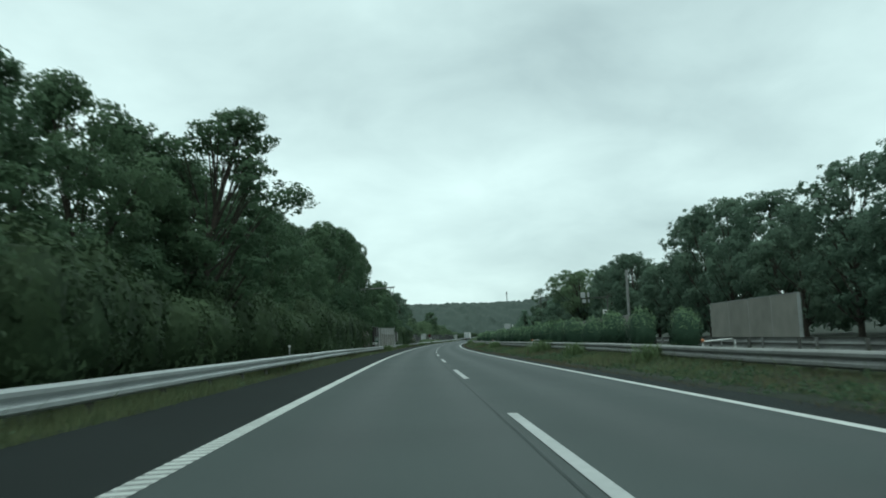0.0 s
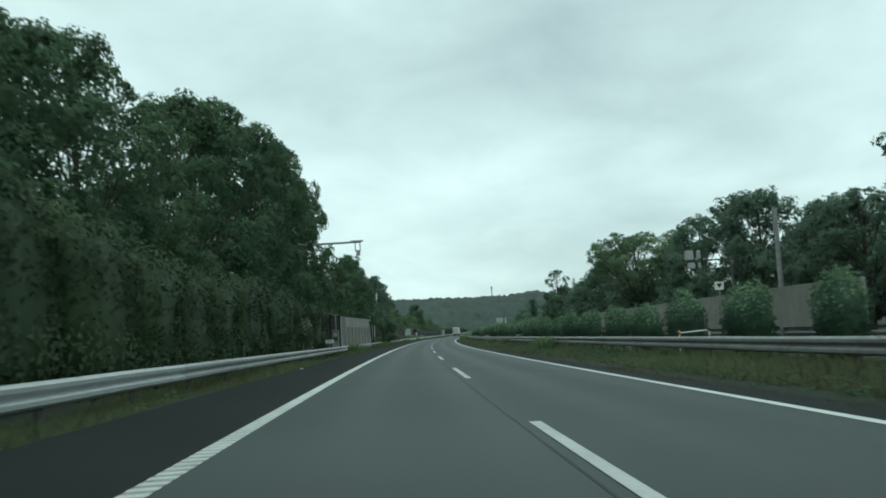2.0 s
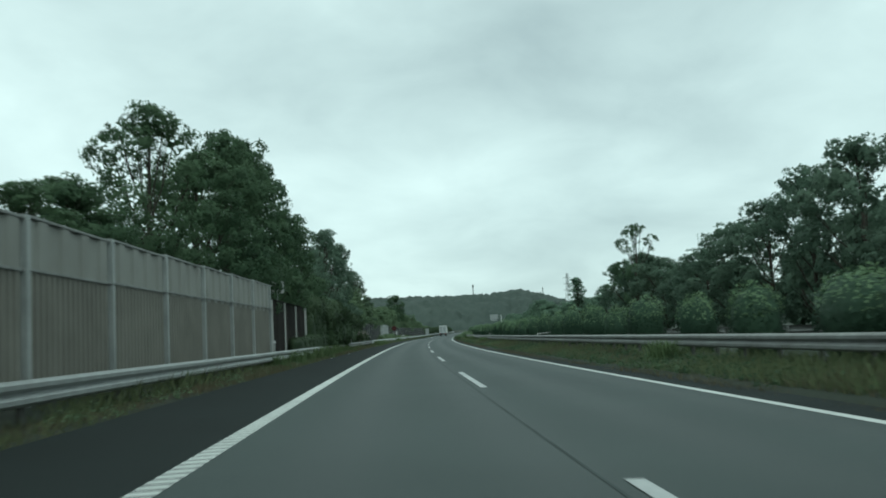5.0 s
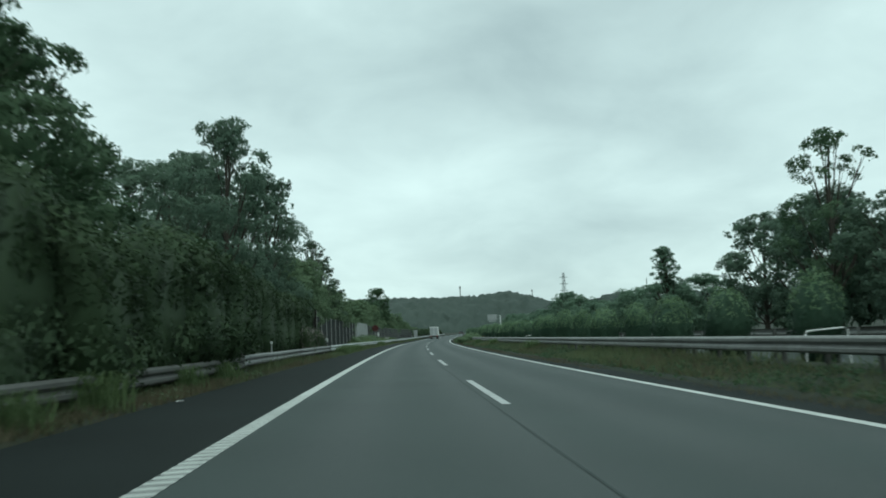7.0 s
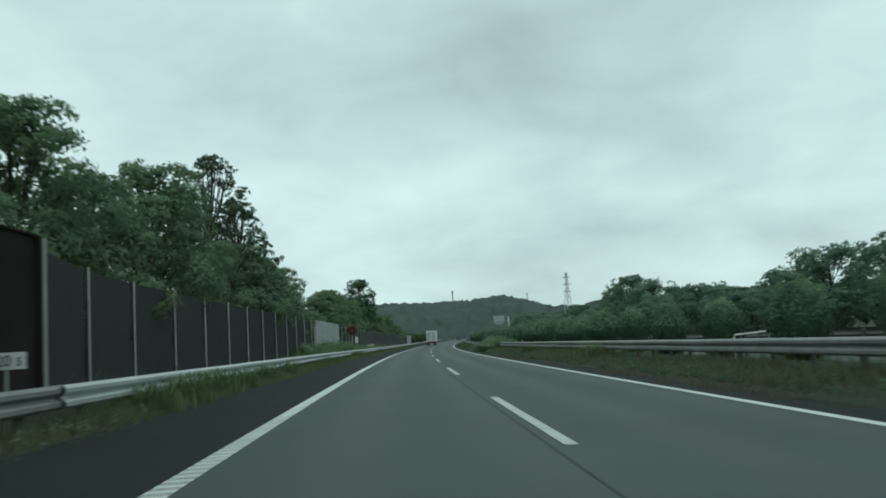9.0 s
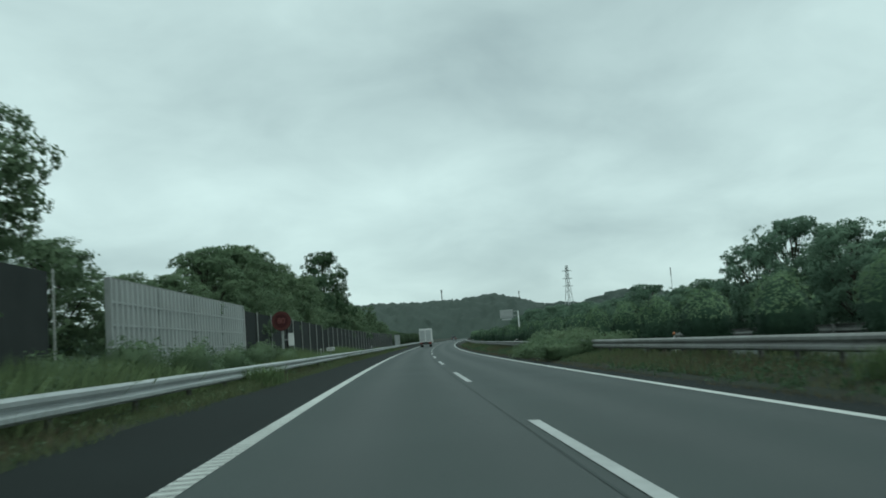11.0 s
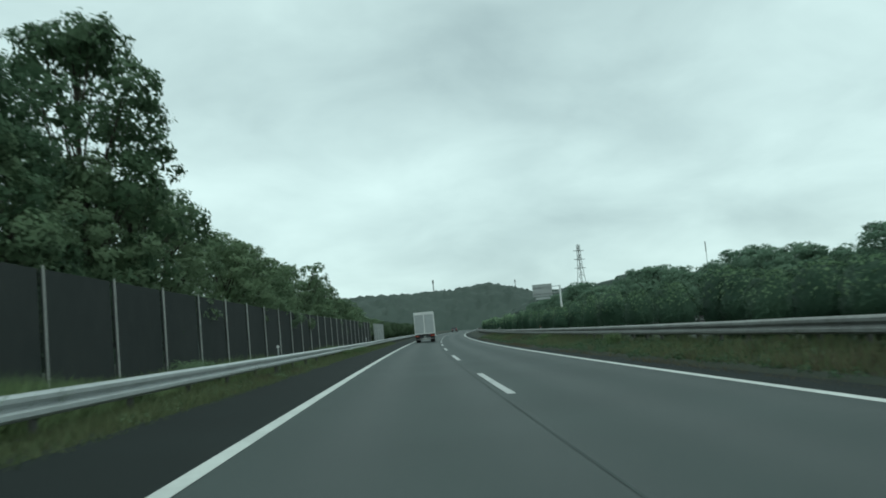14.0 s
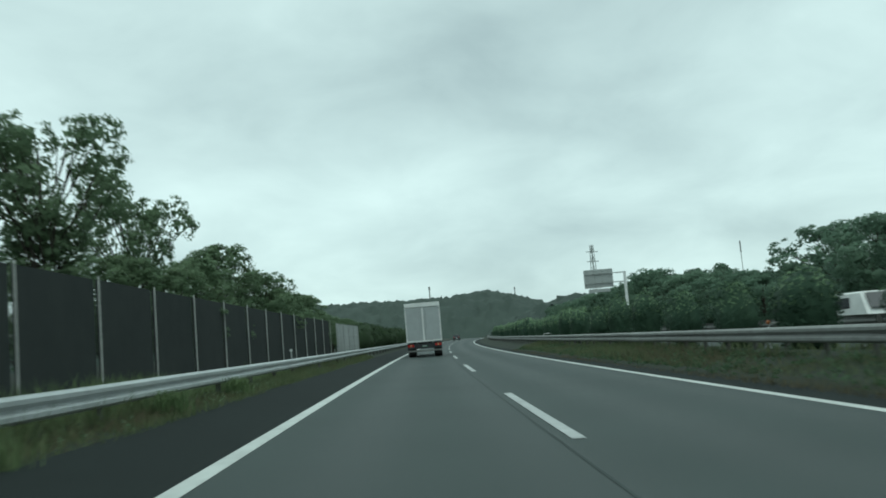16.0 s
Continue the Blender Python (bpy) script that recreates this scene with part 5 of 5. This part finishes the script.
def big_sign(s, v0, v1, top, h):
    """The grey back of a direction sign for the oncoming traffic."""
    g = thing("direction_sign", stand(s, v1 + 1.2, 0), "back of a large grey direction sign on a steel mast", "road sign")
    x0, x1 = v0 - v1 - 1.2, -1.2
    part("mast", tube([(0, 0, -0.3), (0, 0, top - 0.4)], [0.17, 0.14], 14), M["white"], g)
    part("board", box(x1 - x0, 0.06, h, 0.02, ((x0 + x1) / 2, 0.2, top - h / 2)), M["wall_white"], g)
    for z in (top - h * 0.25, top - h * 0.75):
        part("arm", box(-x0, 0.1, 0.1, 0.02, (x0 / 2, 0.1, z)), M["pole"], g)
    for k in range(4):
        part("stiffener", box(0.07, 0.06, h - 0.1, 0.01, (x0 + (x1 - x0) * (k + 0.5) / 4, 0.14, top - h / 2)), M["pole"], g)
    part("lower_board", box((x1 - x0) * 0.75, 0.05, 0.35, 0.015, ((x0 + x1) / 2, 0.2, top - h - 0.3)), M["wall_white"], g)


big_sign(455.5, 14.5, 17.5, 6.9, 1.9)


def utility_pole(s, v, top):
    g = thing("utility_pole", stand(s, v, 0), "pale concrete utility pole among the trees", "utility pole")
    part("pole", tube([(0, 0, -0.3), (0, 0, top)], [0.17, 0.13], 14), M["galv_old"], g)


utility_pole(101.0, 20.3, 7.6)


def sensor_mast(s, v_pole, v_end, z_arm):
    """A dark mast with an arm over the oncoming lanes that carries grey boxes above and below."""
    g = thing("sensor_mast", stand(s, v_pole, -0.2), "dark mast with grey sensor boxes on its long arm", "mast")
    w, h = v_end - v_pole, z_arm + 0.2
    part("pole", tube([(0, 0, -0.3), (0, 0, h + 0.2)], [0.09, 0.07], 12), M["post_dark"], g)
    part("arm", box(-w + 0.5, 0.09, 0.09, 0.015, (w / 2 - 0.1, 0, h)), M["post_dark"], g)
    for x, z, sx, sz in ((w - 0.15, 0.35, 0.5, 0.62), (w + 0.45, 0.38, 0.2, 0.55), (w - 0.05, -0.32, 0.42, 0.4), (w + 0.47, -0.3, 0.14, 0.4)):
        b_ = part("sensor", box(sx, 0.34, sz, 0.05, (x, 0, h + z)), M["wall_white"], g, "pale grey sensor box")
        part("bracket", box(0.06, 0.06, abs(z), 0.008, (x, 0.12, h + z / 2)), M["post_dark"], b_)


sensor_mast(105.1, 18.9, 16.4, 5.0)


def pylon(x, y, z0, top):
    g = thing("pylon", pose(x, y, z0, 0, 0, 20), "grey lattice power pylon on the ridge", "pylon")
    h = top - z0
    for sx in (-1, 1):
        for sy in (-1, 1):
            part("leg", tube([(sx * 2.6, sy * 2.6, 0), (sx * 0.9, sy * 0.9, h * 0.62), (sx * 0.5, sy * 0.5, h)], 0.16, 5), M["pole"], g)
    for k in range(7):
        a, b = k / 7, (k + 1) / 7
        w = lambda q: 2.6 - 1.7 * min(1, q / 0.62) - (max(0, q - 0.62) * 1.05)
        for sx, sy, ex, ey in ((-1, -1, 1, -1), (-1, 1, 1, 1), (-1, -1, -1, 1), (1, -1, 1, 1)):
            part("brace", tube([(sx * w(a), sy * w(a), h * a), (ex * w(b), ey * w(b), h * b)], 0.09, 4), M["pole"], g)
    for q in (0.62, 0.76, 0.9):
        part("crossarm", tube([(-3.3, 0, h * q), (3.3, 0, h * q)], 0.2, 5), M["pole"], g)


pylon(133.4, 788, 8, 40.2)


def mast(x, y, z0, top, r, label):
    g = thing("radio_mast", pose(x, y, z0), label, "mast", "masts on the hills")
    part("pole", tube([(0, 0, 0), (0, 0, top - z0)], r, 8), M["galv_old"], g)
    part("antenna", box(r * 3, r * 3, (top - z0) * 0.14, r * 0.3, (0, 0, top - z0 - (top - z0) * 0.07)), M["galv_old"], g)


mast(147, 1627, 45, 79, 0.8, "thin radio mast on the wooded hill")
mast(241.5, 1500, 40, 63, 0.5, "thin distant mast on the wooded hill")
mast(164, 700, -2, 29.3, 0.13, "thin mast beyond the oncoming carriageway")


# ================= vehicles =================
def wheel(parent, x, y, r, w):
    o = part("wheel", tube([(x - w / 2, y, r), (x + w / 2, y, r)], r, 24), M["black"], parent, "black tyre")
    part("rim", tube([(x - w / 2 - 0.012, y, r), (x + w / 2 + 0.012, y, r)], r * 0.55, 16), M["galv_old"], o)


def box_truck(s, v):
    z = -BANK * v
    g = thing("box_truck", stand(s, v, z), "white box truck with two grey rear doors and red tail lamps", "truck")
    w, h0, h1, ln = 2.3, 0.98, 3.5, 9.0
    part("box_body", box(w, ln, h1 - h0, 0.03, (0, ln / 2, (h0 + h1) / 2)), M["white"], g)
    for x in (-0.56, 0.56):
        d = part("rear_door", box(1.0, 0.05, 2.12, 0.02, (x, -0.02, 2.13)), M["truck_grey"], g, "grey rear door")
        part("lock_bar", tube([(x * 0.35, -0.06, 1.1), (x * 0.35, -0.06, 3.15)], 0.02, 8), M["galv"], d)
        for zz in (1.3, 2.2, 3.1):
            part("hinge", box(0.12, 0.04, 0.07, 0.008, (x * 1.92, -0.05, zz)), M["galv"], d)
    part("top_frame", box(w, 0.08, 0.26, 0.015, (0, -0.03, 3.36)), M["white"], g)
    part("bottom_frame", box(w, 0.08, 0.10, 0.015, (0, -0.03, 1.03)), M["white"], g)
    part("bumper", box(2.2, 0.12, 0.34, 0.03, (0, 0.1, 0.72)), M["dark"], g)
    for x in (-0.88, 0.88):
        lamp = part("tail_lamp", box(0.46, 0.08, 0.3, 0.02, (x, 0.0, 0.74)), M["dark"], g, "tail lamp cluster in a dark housing")
        for dx in (-0.13, 0.13):
            part("lens", box(0.15, 0.03, 0.17, 0.015, (x + dx, -0.045, 0.77)), M["red"], lamp, "red lens")
        part("indicator", box(0.09, 0.03, 0.15, 0.01, (x, -0.045, 0.77)), M["orange"], lamp)
    plate = part("number_plate", box(0.36, 0.02, 0.17, 0.005, (0.0, 0.02, 0.74)), M["green"], g, "green number plate")
    part("bar", box(0.16, 0.006, 0.03, 0.0, (0.0, 0.006, 0.79)), M["pole"], plate)
    part("bar", box(0.28, 0.006, 0.06, 0.0, (0.0, 0.006, 0.72)), M["pole"], plate)
    part("rear_step", box(0.8, 0.1, 0.12, 0.02, (0.0, 0.0, 0.93)), M["black"], g)
    part("underrun_bar", box(2.2, 0.1, 0.1, 0.02, (0, 0.12, 0.42)), M["galv_old"], g)
    for x in (-0.85, 0.85):
        part("mudflap", box(0.52, 0.02, 0.5, 0.005, (x, 0.9, 0.42)), M["black"], g)
        for y in (1.5, 2.7, 7.9):
            wheel(g, x, y, 0.48, 0.5 if y < 5 else 0.28)
    part("chassis", box(0.9, ln, 0.22, 0.02, (0, ln / 2, 0.85)), M["dark"], g)
    part("cab", box(2.3, 1.7, 2.3, 0.15, (0, ln + 1.0, 1.75)), M["white"], g)
    part("windscreen", box(2.05, 0.04, 0.85, 0.02, (0, ln + 1.86, 2.25)), M["glass"], g)


box_truck(421.0, -1.8)


def car(s, v, z, turn, paint, label, h=1.55, van=False, group="cars on the road"):
    g = thing("car", stand(s, v, z, turn), label, "car", group)
    w, ln = 1.7, 4.2
    bm = bmesh.new()
    prof = [(-2.1, 0.28), (-2.12, 0.75), (-2.0, 0.95), (-1.75, h - 0.02), (0.3, h), (1.0, 1.0), (1.95, 0.85), (2.1, 0.6), (2.1, 0.28)]
    if van:
        prof = [(-2.1, 0.28), (-2.12, 0.9), (-2.08, h - 0.06), (-1.9, h), (1.2, h), (1.75, 1.1), (2.05, 0.85), (2.1, 0.6), (2.1, 0.28)]
    rows = []
    for x in (-w / 2, -w / 2 + 0.12, w / 2 - 0.12, w / 2):
        side = abs(x) > w / 2 - 0.05
        rows.append([bm.verts.new((x * (0.98 - 0.10 * max(0, z_ - 0.9)), y, z_ - (0.05 if side and z_ > 0.6 else 0))) for y, z_ in prof])
    k = len(prof)
    for a, b in zip(rows, rows[1:]):
        for j in range(k):
            bm.faces.new((a[j], a[(j + 1) % k], b[(j + 1) % k], b[j]))
    bm.faces.new(rows[0])
    bm.faces.new(rows[-1][::-1])
    bmesh.ops.recalc_face_normals(bm, faces=bm.faces[:])
    part("body", bm, M[paint], g)
    part("rear_window", box(1.25, 0.03, 0.42, 0.02, (0, 0, 0)), M["glass"], g, m=pose(0, -1.93 if not van else -2.12, h - 0.33, -20 if not van else 0))
    part("windscreen", box(1.3, 0.03, 0.6, 0.02, (0, 0, 0)), M["glass"], g, m=pose(0, 0.72 if not van else 1.52, h - 0.3, 50 if not van else 35))
    for x in (-0.82, 0.82):
        part("side_window", box(0.03, 2.0, 0.36, 0.01, (x * 0.955, -0.5, h - 0.35)), M["glass"], g)
        for y in (-1.3, 1.35):
            wheel(g, x * 0.92, y, 0.31, 0.2)
        part("tail_lamp", box(0.22, 0.04, 0.2, 0.02, (x * 0.8, -2.12, 0.85)), M["red"], g)
        part("headlamp", box(0.3, 0.06, 0.14, 0.02, (x * 0.75, 2.04, 0.75)), M["white"], g)
    part("number_plate", box(0.33, 0.02, 0.16, 0.004, (0, -2.13, 0.55)), M["white"], g)


car(600.0, -1.85, 0.06, 0, "dark", "dark car driving ahead on the motorway")
car(392.5, 13.2, -0.36, 180, "white", "white van on the oncoming carriageway", 1.9, True)


# ================= grass and weeds =================
def blades(name, seed, s0, s1, v0, v1, density, h0, h1, mat, label, z_lift=0.0, patch=0.0, on_road=False):
    rng = np.random.default_rng(seed)
    n = int((s1 - s0) * (v1 - v0) * density)
    s = rng.uniform(s0, s1, n)
    v = rng.uniform(v0, v1, n)
    if patch:
        keep = (np.sin(s * 0.31 + seed) + np.sin(s * 0.113 + 2 * seed) + np.sin(s * 0.9 + v * 2)) * 0.33 > rng.uniform(-1, 1, n) * 0.5 + patch - 0.5
        s, v = s[keep], v[keep]
        n = len(s)
    h = rng.uniform(h0, h1, n) * (0.7 + 0.3 * np.sin(s * 0.21 + seed))
    p = at(s, v, (-BANK * v if on_road else ground_z(v)) + z_lift - 0.02)
    a = rng.uniform(0, math.tau, n)
    side = np.stack([np.cos(a), np.sin(a), 0 * a], 1) * (0.008 + h[:, None] * 0.018)
    side *= np.where(side[:, :1] > 0, 1, -1)
    lean = np.stack([rng.normal(0, 0.3, n), rng.normal(0, 0.3, n), np.ones(n)], 1) * h[:, None]
    V = np.stack([p - side, p + side, p + lean * (1.3, 1.3, 0.95)], 1).reshape(-1, 3)
    F = np.arange(3 * n).reshape(-1, 3).tolist()
    nn = np.repeat(unit(rng.normal(0, 0.35, (n, 3)) + (0, -0.25, 0.9)), 3, 0)
    return tagged(ob_of(name, mesh_of(name, V, F, mat, normals=nn)), label, "grass", kind="stuff")


def ground_cover(name, seed, s0, s1, v0, v1, density, mat, label, size=0.06):
    """Low leafy plants: small domes of leaves."""
    rng = np.random.default_rng(seed)
    n = int((s1 - s0) * (v1 - v0) * density)
    s, v = rng.uniform(s0, s1, n), rng.uniform(v0, v1, n)
    keep = np.sin(s * 0.37 + seed) + np.sin(s * 0.151 + v) + rng.normal(0, 0.8, n) > -0.4
    s, v = s[keep], v[keep]
    r = rng.uniform(0.08, 0.26, len(s))
    c = at(s, v, ground_z(v))
    k = 16
    d = rng.normal(0, 1, (len(s), k, 3))
    d /= np.linalg.norm(d, axis=2, keepdims=True)
    d[:, :, 2] = np.abs(d[:, :, 2])
    p = (c[:, None, :] + d * r[:, None, None] * rng.uniform(0.5, 1.1, (len(s), k, 1))).reshape(-1, 3)
    V, F = leaf_cards(rng, p, d.reshape(-1, 3), size, 0.5)
    return tagged(ob_of(name, mesh_of(name, V, F.tolist(), mat)), label, "weeds", kind="stuff")


ground_cover("weeds_low_median", 21, -8, 430, 5.0, 6.7, 8, M["leaf"], "low leafy weeds covering the median bank", 0.045)
ground_cover("weeds_low_verge", 22, -8, 430, -6.5, -5.85, 4, M["leaf_light"], "low leafy weeds along the shoulder", 0.035)
blades("grass_verge", 3, -8, 124, -6.6, -5.7, 420, 0.08, 0.34, M["grass"], "rough green grass along the shoulder's edge", patch=-0.2)
blades("grass_verge", 13, 216, 430, -6.6, -5.7, 420, 0.08, 0.34, M["grass"], "rough green grass along the shoulder's edge", patch=-0.2)
blades("grass_verge", 14, 124, 216, -6.6, -5.7, 120, 0.08, 0.3, M["grass"], "thin green grass along the shoulder's edge", patch=0.2)
blades("dry_grass_verge", 15, 118, 218, -6.6, -5.66, 330, 0.06, 0.26, M["dry"], "dry brown grass below the overgrown guardrail", patch=-0.1)
blades("grass_edge", 10, 205, 430, -5.85, -5.5, 170, 0.05, 0.2, M["grass"], "grass creeping over the shoulder's edge", patch=0.45, on_road=True)
blades("dry_grass_verge", 4, -8, 430, -6.5, -5.72, 150, 0.08, 0.3, M["dry"], "dry brown grass along the shoulder's edge", patch=0.5)
blades("tall_weeds_verge", 16, 345, 400, -8.35, -6.8, 120, 0.2, 0.7, M["tuft"], "short green weeds at the foot of the fence", patch=0.2)
blades("tall_weeds_verge", 9, 256, 345, -8.35, -6.8, 330, 0.35, 1.15, M["tuft"], "tall green weeds at the foot of the fence", patch=0.0)
blades("weeds_verge", 5, -8, 430, -8.4, -6.6, 24, 0.2, 0.7, M["grass"], "tall weeds behind the guardrail", patch=0.4)
blades("grass_median", 6, -8, 430, 5.1, 6.7, 260, 0.1, 0.38, M["grass"], "rough grass of the median", patch=0.1)
blades("dry_grass_median", 7, -8, 430, 5.1, 6.6, 140, 0.10, 0.4, M["dry"], "dry brown grass of the median", patch=0.5)
blades("grass_rail", 11, -8, 430, -6.75, -6.3, 130, 0.25, 0.62, M["grass"], "long grass standing round the guardrail posts", patch=0.1)
blades("grass_rail_median", 12, -8, 430, 6.45, 6.9, 130, 0.25, 0.6, M["grass"], "long grass standing round the median guardrail posts", patch=0.2)
blades("weeds_median", 8, -8, 430, 6.2, 9.6, 16, 0.2, 0.6, M["grass"], "weeds under the median hedge", patch=0.4)
blades("grass_edge_median", 17, -8, 430, 4.35, 5.15, 130, 0.04, 0.2, M["dry"], "dry weeds creeping over the edge of the asphalt", patch=0.25, on_road=True)
ground_cover("weeds_edge_median", 18, -8, 430, 4.75, 5.2, 4, M["leaf"], "low weeds at the foot of the median bank", 0.035)
